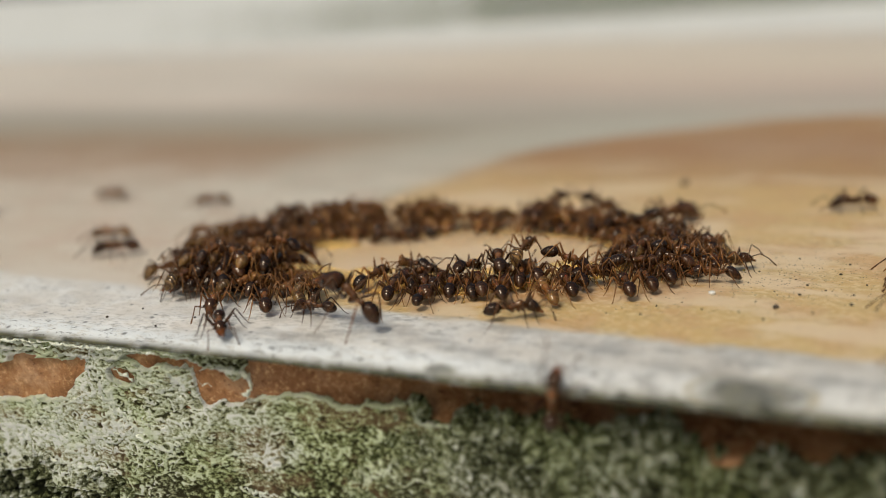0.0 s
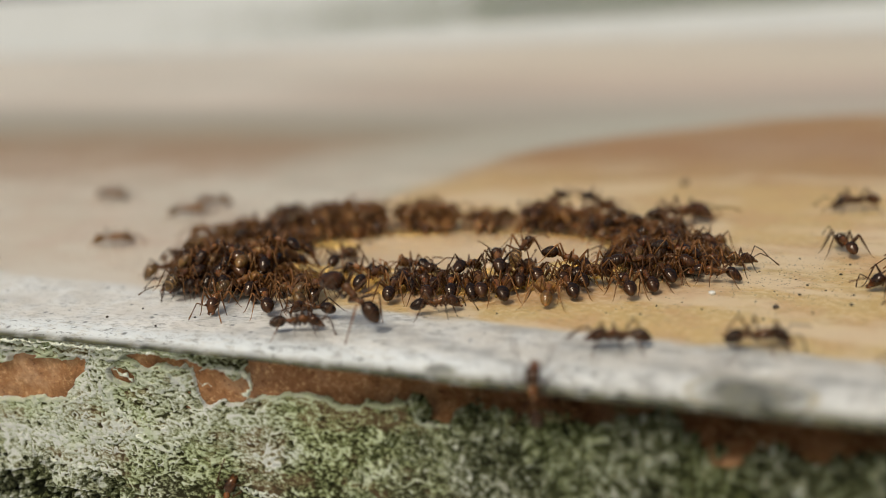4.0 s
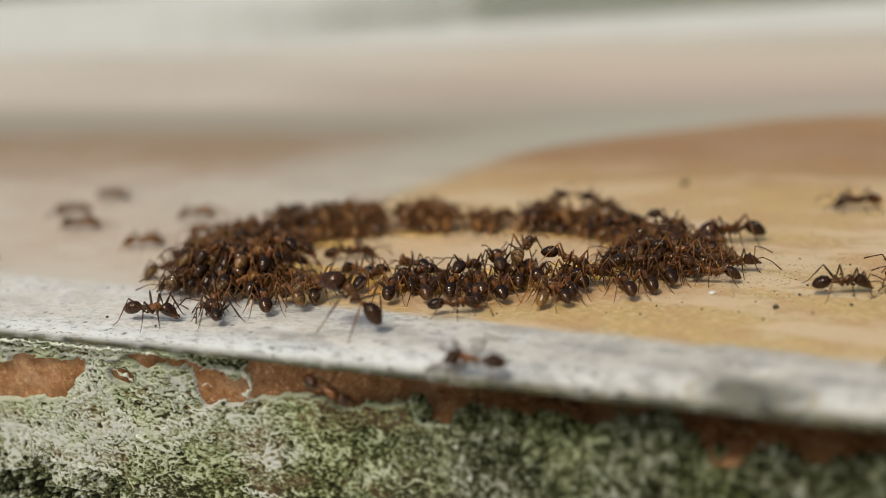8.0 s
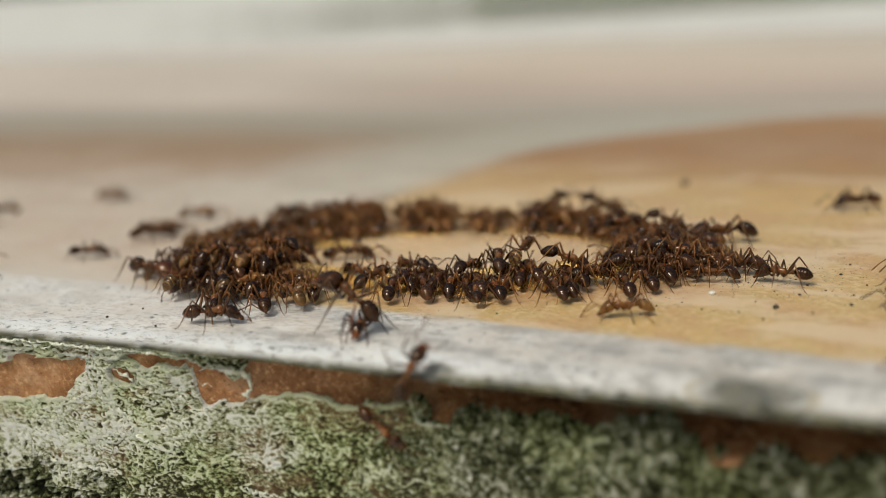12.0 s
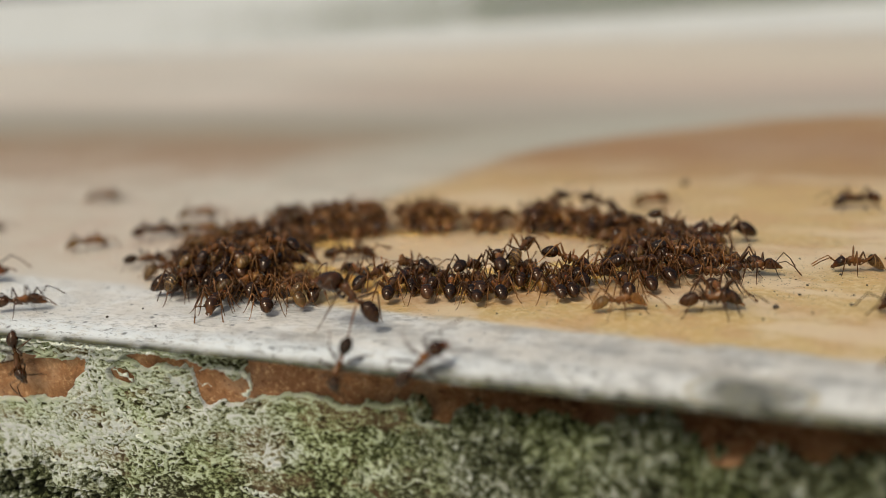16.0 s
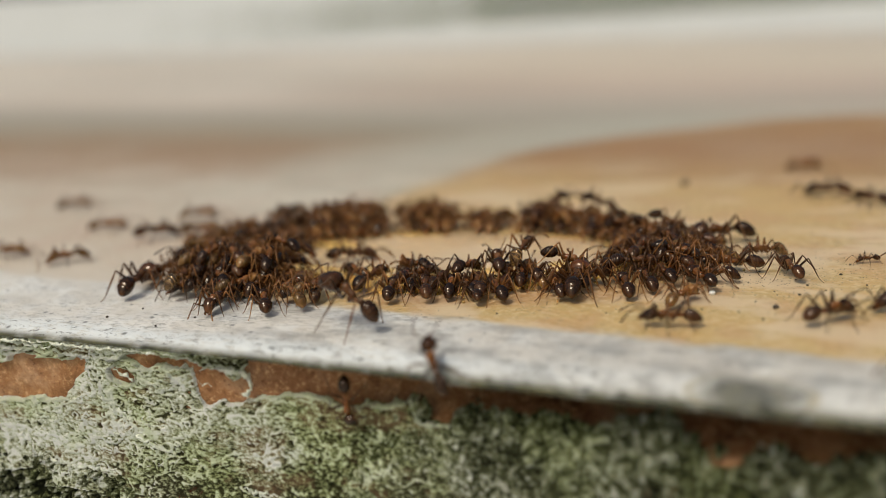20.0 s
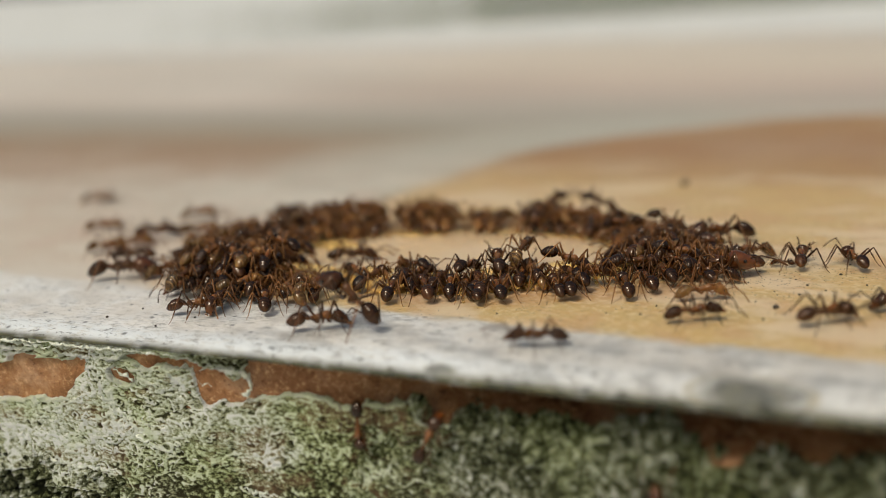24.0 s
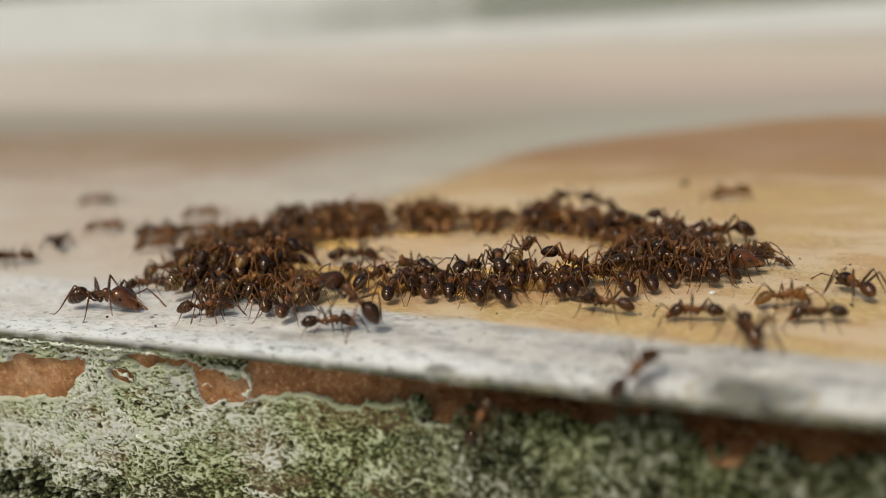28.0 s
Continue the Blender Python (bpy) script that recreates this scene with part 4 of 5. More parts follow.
def arc(a0, a1, count, out, seed, spread=0.5, turn=25, z=0.0, label=""):
    r = random.Random(seed)
    rows = []
    for i in range(count):
        a = radians(a0 + (a1 - a0) * (i + 0.5 + r.uniform(-0.35, 0.35)) / count)
        x, y, h = rim(a, out + r.uniform(-spread, spread))
        rows.append((x, y, z + r.uniform(0, 0.12), h + r.uniform(-turn, turn)))
    crowd(label, rows, seed + 100)


arc(128, 198, 12, 0.8, 11)
arc(130, 208, 13, 2.2, 12, 0.6, 40)
arc(142, 220, 12, 3.7, 13, 0.7, 60)
arc(164, 212, 8, 4.8, 14, 0.5, 80)
arc(138, 216, 12, 2.6, 15, 1.2, 90, 0.5)
arc(145, 208, 5, 4.0, 25, 0.8, 90, 0.45)
arc(121, 140, 5, 0.6, 16, 0.35, 25)
arc(121, 138, 5, 1.7, 17, 0.5, 50)
arc(98, 113, 5, 0.6, 30, 0.3, 25)
arc(98, 114, 5, 1.6, 31, 0.4, 60)
arc(99, 113, 3, 1.2, 32, 0.4, 80, 0.55)
arc(80, 90, 3, 0.6, 26, 0.3, 25)
arc(81, 89, 3, 1.6, 27, 0.4, 60)
arc(122, 138, 4, 1.3, 33, 0.5, 80, 0.55)
arc(20, 73, 11, 0.7, 18, 0.4, 30)
arc(10, 70, 7, 1.7, 19, 0.5, 50)
arc(26, 60, 3, 1.2, 28, 0.6, 60, 0.5)
arc(-32, 22, 9, 0.8, 20)
arc(-28, 24, 9, 2.2, 21, 0.6, 40)
arc(-18, 4, 4, 3.3, 22, 0.4, 60)
arc(-18, 14, 4, 1.8, 23, 0.7, 90, 0.5)
arc(-112, -56, 5, 1.7, 29, 0.4, 30)
arc(101, 111, 3, 1.0, 35, 0.4, 80, 0.7)
arc(128, 150, 7, 1.8, 36, 0.8, 90, 0.75)
arc(58, 72, 4, 1.0, 37, 0.4, 80, 0.6)


# the heap: ants that climb over one another where the ring is thickest
def heap(cx, cy, rx, ry, top, count, seed):
    r, rows = random.Random(seed), []
    for i in range(count):
        a, k = r.uniform(0, 2 * math.pi), math.sqrt(r.random())
        rows.append((cx + rx * k * math.cos(a), cy + ry * k * math.sin(a), top * (1 - k * k) * r.uniform(0.7, 1.0), r.uniform(20, 130)))
    crowd("", rows, seed + 50)


heap(-10.1, 51.7, 2.6, 1.9, 1.2, 22, 61)
heap(-11.0, 54.0, 2.2, 1.6, 1.1, 10, 62)
heap(10.6, 50.0, 2.0, 1.3, 0.8, 9, 63)


# sitting ants told apart one by one: x, y, z in mm, heading, nose-up tilt
sitting(MODELS, [(-2.53, 48.05, 0.00, 80, 0), (-0.94, 47.87, 0.00, 95, 0), (1.59, 47.79, 0.00, 95, 0), (2.39, 47.07, 0.00, 100, 0), (4.22, 48.91, 0.15, 100, 0), (1.06, 49.37, 0.50, 60, -12), (-1.44, 49.73, 0.10, 40, 0), (-1.35, 50.88, 0.35, 130, -10), (2.65, 49.47, 0.60, 90, 0), (5.59, 48.85, 0.80, -20, -20), (6.77, 47.98, 0.20, 20, -5), (0.24, 48.01, 0.00, 85, 0), (1.08, 47.78, 0.00, 100, 0), (3.64, 48.77, 0.05, 80, 0), (5.64, 46.94, 0.00, 95, 0), (6.07, 47.96, 0.10, 110, 0)])
sitting(PALES, [(3.90, 50.07, 1.05, 60, 10)])
sitting(MODELS, [(8.83, 48.45, 0.45, 10, -8), (8.22, 46.41, 0.00, 90, 0), (10.98, 49.31, 0.70, -20, -12), (9.32, 47.14, 0.00, 95, 0), (10.90, 48.90, 0.35, 130, 0), (12.59, 47.41, 0.05, 165, 0), (10.25, 47.93, 0.05, 100, 0), (9.53, 50.21, 0.60, 60, 0), (7.16, 48.37, 0.30, 200, -8), (12.60, 52.14, 0.40, 150, 0), (11.06, 49.69, 0.20, 110, 0), (11.90, 55.78, 0.70, -30, -25)])
sitting(PALES, [(13.16, 48.98, 0.20, 190, 0)])
sitting(MODELS, [(-7.97, 54.61, 0.70, -15, -12), (-8.24, 52.76, 0.45, 10, -8), (-9.83, 53.20, 0.40, 60, 0), (-11.44, 51.32, 0.20, 75, 0), (-9.88, 50.26, 0.10, 80, 0), (-8.97, 49.56, 0.00, 85, 0), (-6.17, 48.70, 0.00, 90, 0), (-10.27, 56.84, 0.95, 20, 0), (-8.68, 56.37, 0.70, 15, 0), (-10.81, 54.06, 0.45, 50, 0), (-12.42, 54.90, 0.40, 30, 0), (-10.65, 48.26, 0.10, 255, -10), (-11.90, 54.76, 0.50, 70, 0), (-8.36, 47.37, 0.00, 100, 0), (-7.29, 49.07, 0.10, 70, 0)])
sitting(PALES, [(-12.93, 51.94, 0.10, 60, 0), (-14.75, 54.48, 0.00, 35, 0)])
sitting(MODELS, [(6.7, 62.0, 0.55, 10, 28), (9.3, 61.8, 0.45, 170, 24), (-9.38, 65.21, 0.20, -60, 0)])
sitting(MODELS, [(-11.5, 51.6, 1.45, 60, 5), (-10.3, 51.3, 1.25, 115, 0), (-8.57, 50.8, 1.10, 85, 5), (-7.9, 51.6, 1.70, 140, 0), (-8.99, 49.3, 0.30, 70, 0), (-10.79, 49.8, 0.57, 110, 0)])
sitting(BROWNS, [(-12.21, 51.8, 1.2, 40, 0), (-9.5, 50.9, 1.15, 70, 0), (-9.89, 49.3, 0.36, 35, 0)])
sitting(PALES, [(-12.82, 50.3, 0.6, 60, 0)])
sitting(BROWNS, [(-7.1, 47.6, 0.25, 120, 5), (-6.2, 48.0, 0.45, 35, 0)])
guard = ant_like(GUARD, stand(-4.2, 43.85, 0.95, 145, 32))
guard.scale = (0.94, 0.94, 0.94)
resting.append((guard, guard.matrix_basis.copy()))


# ---- the ants that walk about, on the tile, over its lip and on the face below ----
ROUND = 0.5


def on_wall(u, s, h, up=0.0):
    """Pose at u mm along the edge and s mm inward from the lip (negative: over the edge and down), heading h from the edge's line, up mm above the tile where it climbs over others."""
    if s >= 0:
        w, z, tilt = 0.1 + s, up, 0.0
    elif s > -ROUND * math.pi / 2:
        tilt = -s / ROUND
        w, z = 0.1 - ROUND * math.sin(tilt), -ROUND + ROUND * math.cos(tilt)
    else:
        tilt, z = math.pi / 2, -ROUND + s + ROUND * math.pi / 2
        k = max(0.0, min(1.0, (-z - ROUND - 0.2) / 1.6))
        w = 0.1 - ROUND + 1.15 * k * k * (3 - 2 * k)
    return WALL @ Matrix.Translation(mm(u, w, z)) @ Matrix.Rotation(tilt, 4, "X") @ Matrix.Rotation(radians(h), 4, "Z")


def limbs(ant, kinds):
    return [o for o in ant.children_recursive if o.name.split(".")[0] in kinds]


def gait(ant, rows, stride):
    """Tripod gait: legs swing by the way gone, and rest where the ant rests."""
    beats, gone = [], 0
    for (t0, u0, s0, h0, *_), (t1, u1, s1, h1, *_) in zip(rows, rows[1:]):
        way = math.hypot(u1 - u0, s1 - s0) + abs(h1 - h0) * 0.006
        n = min(int(way / stride * 4), int((t1 - t0) * 14))
        beats.append((t0, gone))
        for i in range(1, n):
            beats.append((t0 + (t1 - t0) * i / n, gone + i))
        gone += n
    beats.append((28.0, gone))
    for leg in limbs(ant, ("front_leg", "middle_leg", "hind_leg")):
        rest = leg.matrix_basis.copy()
        side = 1 if rest.translation.y > 0 else -1
        first = (side > 0) == (leg.name.split(".")[0] != "middle_leg")
        keys = []
        for t, b in beats:
            k = (b + (0 if first else 2)) % 4
            swing, lift = ((12, 0), (0, 0), (-12, 0), (0, 10))[k]
            keys.append((t, rest @ pose(0, 0, 0, side * lift, 0, -side * swing)))
        walk(leg, keys)


def feel(ant, r, pace):
    """Antennae that keep sweeping."""
    for ob in limbs(ant, ("antenna",)):
        rest = ob.matrix_basis.copy()
        keys, t = [(0.0, rest)], r.uniform(0.2, pace)
        while t < 27.7:
            keys.append((t, rest @ pose(0, 0, 0, r.uniform(-14, 14), r.uniform(-22, 14), r.uniform(-16, 16))))
            t += r.uniform(0.5, 1.5) * pace
        keys.append((28.0, rest))
        walk(ob, keys)


roamers = random.Random(31)
walkers = []


def roam(kind, rows):
    """One walking ant: seconds, mm along the edge, mm inward, heading."""
    models = {"worker": WALKERS, "pale": PALES, "amber": AMBERS, "major": MAJORS, "small": WALKERS[:1]}[kind]
    ant = ant_like(roamers.choice(models), on_wall(*rows[0][1:]), {"worker": ROAM, "pale": "", "amber": "", "major": "", "small": "very small dark brown ant alone on the tile"}[kind])
    if kind == "small":
        ant.scale = (0.5, 0.5, 0.5)
    if kind == "worker" and "label" in ant:
        tagged(ant, ROAM)
    if rows[-1][0] < 28.0:
        rows = rows + [(28.0, *rows[-1][1:])]
    walkers.append((ant, rows))



roam("amber", [(0, -24.1, 14.4, 203), (1, -24.5, 12.8, 223), (1.6, -24.9, 12.6, 143), (2.1, -25.2, 13.0, 73), (3, -22.9, 13.2, 23), (5.5, -23.7, 13.0, 23), (6.5, -22.4, 11.8, 23), (7, -21.2, 12.8, 23), (8, -20.9, 13.0, 23), (9, -20.6, 13.4, 23), (10, -21.0, 15.0, 23), (11.8, -17.6, 14.2, 23), (28, -17.5, 14.2, 33)])
roam("worker", [(0, -21.2, 11.2, 203), (0.5, -21.6, 11.4, 203), (1, -22.6, 9.4, 208), (1.5, -23.9, 9.4, 203), (2, -23.0, 8.2, 203), (2.5, -24.2, 7.0, 203), (3, -26.5, 5.2, 213), (3.8, -26.6, 3.0, 293), (4.6, -25.8, 2.6, 363), (5.1, -23.9, 3.0, 23), (5.5, -21.2, 3.6, 23), (6, -18.8, 4.0, 23), (6.5, -18.0, 3.8, 23), (7, -14.9, 3.4, 18), (7.5, -12.4, 2.2, 5), (8, -11.8, 1.6, 5), (9, -11.9, 1.6, 5), (9.5, -12.0, 1.8, 11), (10, -11.9, 1.4, 15), (10.5, -10.7, 1.6, 13), (11, -9.9, 1.2, 13), (12, -8.6, 1.8, 15), (12.5, -8.4, 1.6, 15), (14.5, -8.5, 2.2, 23), (15, -9.0, 2.6, 78), (15.6, -9.4, 4.2, 93), (28, -9.5, 4.6, 98)])
roam("amber", [(0, -38.7, 18.2, 23), (1.4, -36.7, 18.8, 23), (2, -33.2, 19.2, 23), (2.5, -29.6, 18.4, 23), (3, -28.0, 19.6, 23), (3.5, -24.4, 20.6, 23), (5.5, -22.0, 20.0, 23), (28, -21.7, 20.0, 28)])
roam("amber", [(0, -38.9, 16.4, 23), (4.7, -38.1, 16.6, 23), (5.2, -33.3, 17.8, 33), (5.5, -30.6, 18.8, 83), (6, -32.4, 20.2, 133), (6.5, -31.2, 18.4, 193), (6.8, -28.9, 15.4, 263), (7.1, -27.6, 14.0, 333), (7.5, -27.0, 14.6, 23), (8, -28.0, 16.0, 23), (8.5, -26.0, 14.4, 23), (9, -26.4, 14.6, 23), (9.5, -26.9, 15.0, 23), (10, -23.4, 13.0, 23), (10.5, -22.7, 14.2, 33), (11, -22.3, 15.6, 33), (12, -21.9, 16.0, 28), (13.6, -19.0, 16.0, 28), (28, -18.9, 16.0, 28)])
roam("amber", [(0, -22.9, 23.6, 203), (6, -22.6, 23.2, 203), (6.5, -23.8, 23.0, 203), (7, -25.9, 23.0, 203), (7.5, -29.8, 21.0, 203), (8, -31.5, 19.6, 203), (8.5, -32.1, 19.2, 203), (9, -35.1, 18.6, 203), (9.6, -39.4, 17.4, 203), (28, -40.4, 17.4, 203)])
roam("worker", [(0, -29.8, 7.6, 23), (9.4, -29.8, 7.6, 23), (10, -26.7, 8.0, 23), (10.5, -25.0, 9.6, 23), (11, -22.6, 10.8, 23), (11.5, -22.5, 10.2, 18), (12, -22.7, 10.4, 18), (12.5, -21.3, 9.6, 23), (14.5, -19.5, 9.0, 23), (15, -19.6, 9.0, 23), (15.5, -18.3, 9.0, 23), (16, -18.0, 9.4, 26), (16.5, -17.9, 9.6, 26), (17, -16.2, 11.6, 33), (28, -16.1, 11.8, 38)])
roam("amber", [(0, -18.1, 16.0, 203), (8.6, -18.2, 16.0, 203), (10, -23.9, 15.8, 203), (10.5, -25.9, 16.2, 203), (11, -29.5, 16.8, 203), (11.5, -36.1, 21.4, 173), (12, -37.2, 19.0, 213), (12.3, -36.8, 16.8, 283), (12.6, -34.5, 16.0, 353), (13.2, -32.5, 14.6, 373), (14.5, -26.3, 10.4, 13), (15, -23.9, 9.2, 23), (15.5, -24.2, 12.2, 43), (16, -24.2, 12.0, 43), (16.5, -24.5, 12.2, 103), (16.8, -25.3, 12.0, 173), (17, -25.9, 12.0, 203), (17.5, -29.6, 12.0, 203), (18, -28.9, 10.8, 203), (18.6, -31.8, 10.0, 203), (28, -32.3, 10.0, 203)])
roam("amber", [(0, -36.4, 14.0, 23), (16.5, -34.6, 14.6, 23), (17, -31.4, 15.2, 23), (17.5, -26.9, 16.2, 23), (18, -25.8, 16.4, 23), (19, -25.9, 16.2, 23), (20, -26.1, 16.2, 28), (21, -25.8, 15.8, 28), (21.5, -25.8, 15.8, 23), (24, -26.2, 16.0, 23), (28, -26.0, 15.8, 31)])
roam("amber", [(0, -16.3, 12.8, 213), (15.8, -16.4, 12.8, 213), (17, -20.8, 12.8, 213), (18, -22.2, 11.0, 223), (18.5, -22.1, 10.6, 228), (19, -22.6, 10.8, 228), (19.5, -23.0, 9.8, 223), (20, -23.1, 9.4, 223), (20.6, -23.2, 9.2, 283), (21, -22.9, 8.8, 343), (21.5, -23.0, 9.0, 23), (23.5, -22.8, 11.0, 23), (24, -22.4, 11.6, 23), (25, -20.7, 13.2, 33), (28, -19.6, 12.4, 33)])
roam("amber", [(0, -31.3, 8.6, 23), (19.2, -30.8, 8.6, 23), (20, -28.0, 9.6, 23), (20.5, -27.7, 10.0, 28), (21, -25.5, 9.4, 33), (21.5, -25.6, 9.4, 33), (23.5, -22.8, 12.4, 23), (24, -21.4, 12.8, 33), (25, -20.8, 13.8, 33), (28, -20.8, 14.2, 33)])
roam("worker", [(0, -13.2, 8.0, 203, 0.77), (22.8, -13.4, 8.0, 203, 0.74), (24, -19.2, 10.2, 203), (24.5, -20.7, 10.2, 203), (25, -23.3, 10.2, 203), (25.5, -24.7, 9.6, 203), (26, -26.0, 8.8, 203), (26.5, -26.4, 8.6, 203), (28, -26.2, 8.4, 203)])
roam("worker", [(0, -11.9, 6.5, 203, 0.86), (24.2, -12.7, 7.6, 203, 0.52), (25.5, -18.0, 9.4, 203), (26, -18.8, 9.2, 203), (26.5, -22.5, 8.8, 203), (27, -25.0, 11.4, 133), (28, -26.0, 11.8, 128)])
roam("major", [(0, -15.2, 16.0, 33), (9, -14.5, 16.4, 33), (9.5, -11.9, 11.4, 33, 0.98), (10, -11.1, 9.3, 33, 1.23), (10.5, -11.8, 8.3, 28, 1.44), (11, -12.9, 7.9, 23, 1.46), (11.5, -13.8, 7.3, 13, 0.92), (12, -16.1, 7.4, -17), (12.5, -13.6, 4.8, 8), (14.5, -12.5, 4.0, 23), (15, -12.5, 4.6, 28), (16, -12.7, 5.6, 33), (17, -12.9, 7.5, 48, 0.37), (17.5, -11.8, 6.4, 48, 0.85), (18, -13.3, 7.4, 48, 0.18), (18.5, -14.6, 6.6, 68), (19, -14.8, 6.6, 68), (19.5, -15.0, 5.8, 78), (20, -15.2, 5.2, 98), (20.5, -15.5, 5.2, 103), (21, -15.6, 4.4, 118), (21.5, -17.4, 5.4, 128), (22.3, -18.4, 6.4, 73), (23.5, -18.3, 7.4, 23), (24, -17.8, 7.0, 23), (24.5, -17.6, 6.6, 23), (25, -18.1, 6.0, 13), (25.5, -17.8, 5.4, 8), (26, -18.6, 5.4, -12), (26.5, -18.0, 4.2, -22), (27, -16.1, 2.2, -47), (27.5, -16.0, 2.6, -22), (28, -15.4, 2.4, 5)])
roam("worker", [(0, -23.2, 0.8, 23), (15.4, -22.9, 0.9, 23), (16, -19.4, 1.4, 23), (16.5, -15.6, 2.0, 23), (17, -10.8, 2.2, 18), (17.5, -5.2, 2.2, 13), (17.75, -3.8, 0.7, -37), (18, -2.9, -0.5, -86), (18.5, -4.1, -5.2, -86), (19, -4.7, -9.7, -86), (28, -4.7, -10.2, -86)])
roam("worker", [(0, -25.9, 4.2, 3), (14.3, -25.7, 4.4, 3), (15, -21.7, 3.4, -37), (15.5, -18.8, 0.4, -62), (16, -18.0, -1.7, -81), (16.5, -18.6, -7.0, -76), (17, -18.9, -12.0, -76), (28, -18.9, -12.0, -76)])
roam("major", [(0, -28.9, 5.2, 23), (15.8, -27.3, 4.8, 23), (16.5, -19.8, 4.2, 3), (17, -16.6, 3.6, -47), (17.25, -13.6, 2.6, -7), (17.5, -10.5, 2.2, 15), (18, -6.2, 2.2, 18), (18.5, -3.9, 2.4, 23), (19, 1.7, 4.4, 23), (19.5, 6.3, 8.0, 43), (20, 6.3, 9.2, 98), (20.5, 7.4, 9.2, 38), (21, 8.6, 10.0, 23), (21.5, 9.2, 9.8, 28), (23.5, 11.7, 12.6, 28), (28, 12.0, 12.8, 33)])
roam("worker", [(0, -9.4, -11.0, 94), (19.4, -9.3, -10.4, 94), (20, -9.2, -8.7, 99), (20.5, -9.1, -5.4, 104), (21, -8.9, -0.8, 99), (21.5, -9.5, 0.2, 74), (22.4, -8.7, 1.0, 38), (23.5, -6.7, 1.4, 23), (24, -3.3, 2.0, 28), (24.3, -3.8, 2.2, 63), (24.6, -5.0, 2.2, 98), (25, -5.5, 2.8, 103), (28, -5.6, 3.4, 108)])
roam("worker", [(0, -21.6, -0.4, 4), (21.6, -21.4, -0.3, 4), (22.6, -15.9, 0.9, 18), (23.5, -11.2, 3.2, 18), (24, -10.3, 2.8, 23), (24.5, -10.0, 2.8, 23), (25, -8.3, 2.4, 15), (25.5, -9.2, 2.0, 23), (26, -9.9, 2.0, 23), (26.5, -9.4, 2.6, 23), (28, -9.6, 2.6, 23)])
roam("worker", [(0, -12.0, 5.5, 203, 0.09), (24, -12.3, 5.4, 203), (25, -13.6, 5.6, 203), (26, -14.4, 5.2, 203), (28, -14.7, 5.4, 203)])
roam("worker", [(0, -7.6, 1.0, -57), (0.5, -8.0, 1.6, -57), (1, -6.9, 1.6, -37), (1.5, -6.7, 1.4, -57), (2, -6.1, 0.4, -57), (2.5, -6.6, 1.4, -22), (3, -5.0, 0.3, -56), (3.5, -5.6, 1.6, 13), (4.4, -2.1, 1.8, 23), (5.5, 2.5, 2.6, 23), (6, 3.8, 3.4, 43), (6.5, 3.5, 4.4, 93), (7, 2.1, 5.4, 143), (7.6, 2.3, 6.8, 113), (28, 2.1, 7.4, 113)])
roam("worker", [(0, -4.3, 3.8, 173), (6.8, -4.2, 2.8, 193), (7.2, -4.9, 1.8, 203), (7.5, -6.2, 1.2, 198), (8, -8.6, 2.2, 128), (9, -9.1, 2.8, 113), (9.6, -9.3, 3.4, 113), (28, -9.8, 4.2, 103)])
roam("worker", [(0, -12.4, 5.8, 203), (9.3, -12.7, 5.6, 203), (10, -13.9, 5.4, 203), (10.5, -18.8, 8.4, 173), (11, -22.5, 11.8, 113), (11.5, -21.9, 13.8, 53), (12.5, -21.4, 14.8, 33), (28, -21.3, 15.0, 33)])
roam("worker", [(0, 4.5, 5.2, 33), (0.5, 6.3, 3.8, 18), (1, 7.6, 3.6, 23), (1.5, 8.9, 3.4, 23), (2, 9.3, 3.0, 23), (2.5, 11.8, 3.0, 23), (3, 13.1, 3.0, 23), (3.5, 13.8, 3.6, 23), (4.5, 16.1, 4.0, 23), (5.5, 18.3, 4.6, 23), (6, 19.2, 5.0, 23), (6.5, 21.1, 5.2, 23), (28, 21.3, 5.2, 23)])
roam("worker", [(0, 21.0, 9.2, 203), (0.9, 19.7, 8.6, 203), (1.3, 17.0, 8.8, 143), (1.5, 16.7, 9.0, 83), (1.75, 16.9, 8.6, 153), (2, 17.1, 8.2, 218), (2.5, 15.4, 5.8, 218), (3, 14.5, 3.6, 213), (3.5, 12.5, 3.4, 203), (4.3, 8.7, 3.0, 193), (5.5, 6.0, 7.6, 133), (28, 5.5, 8.8, 118)])
roam("worker", [(0, 22.5, 23.2, 213), (1, 21.4, 22.4, 213), (1.5, 19.2, 20.2, 213), (2, 15.9, 16.8, 203), (2.5, 17.0, 17.2, 158), (3, 17.7, 16.0, 118), (3.5, 17.5, 17.6, 113), (5.5, 18.1, 18.8, 83), (6, 18.7, 18.2, 28), (6.5, 18.9, 17.6, 23), (7, 21.5, 17.8, 23), (28, 22.0, 18.0, 23)])
roam("worker", [(0, 21.3, 12.2, 203), (2, 20.1, 12.4, 203), (3.5, 20.0, 12.6, 203), (6.8, 20.1, 11.6, 203), (7.15, 17.4, 11.8, 153), (7.5, 16.3, 11.6, 83), (8, 17.6, 11.6, 23), (8.5, 17.9, 12.4, 23), (9, 18.3, 11.2, 18), (9.5, 17.6, 11.6, 23), (10, 20.2, 11.4, 23), (28, 21.5, 11.6, 23)])
roam("worker", [(0, 21.2, 14.8, 203), (9, 20.7, 14.8, 203), (9.5, 16.1, 13.8, 203), (10, 14.2, 13.2, 203), (10.5, 14.0, 13.4, 203), (11, 13.5, 13.2, 203), (11.6, 13.0, 13.6, 193), (28, 12.9, 14.0, 188)])
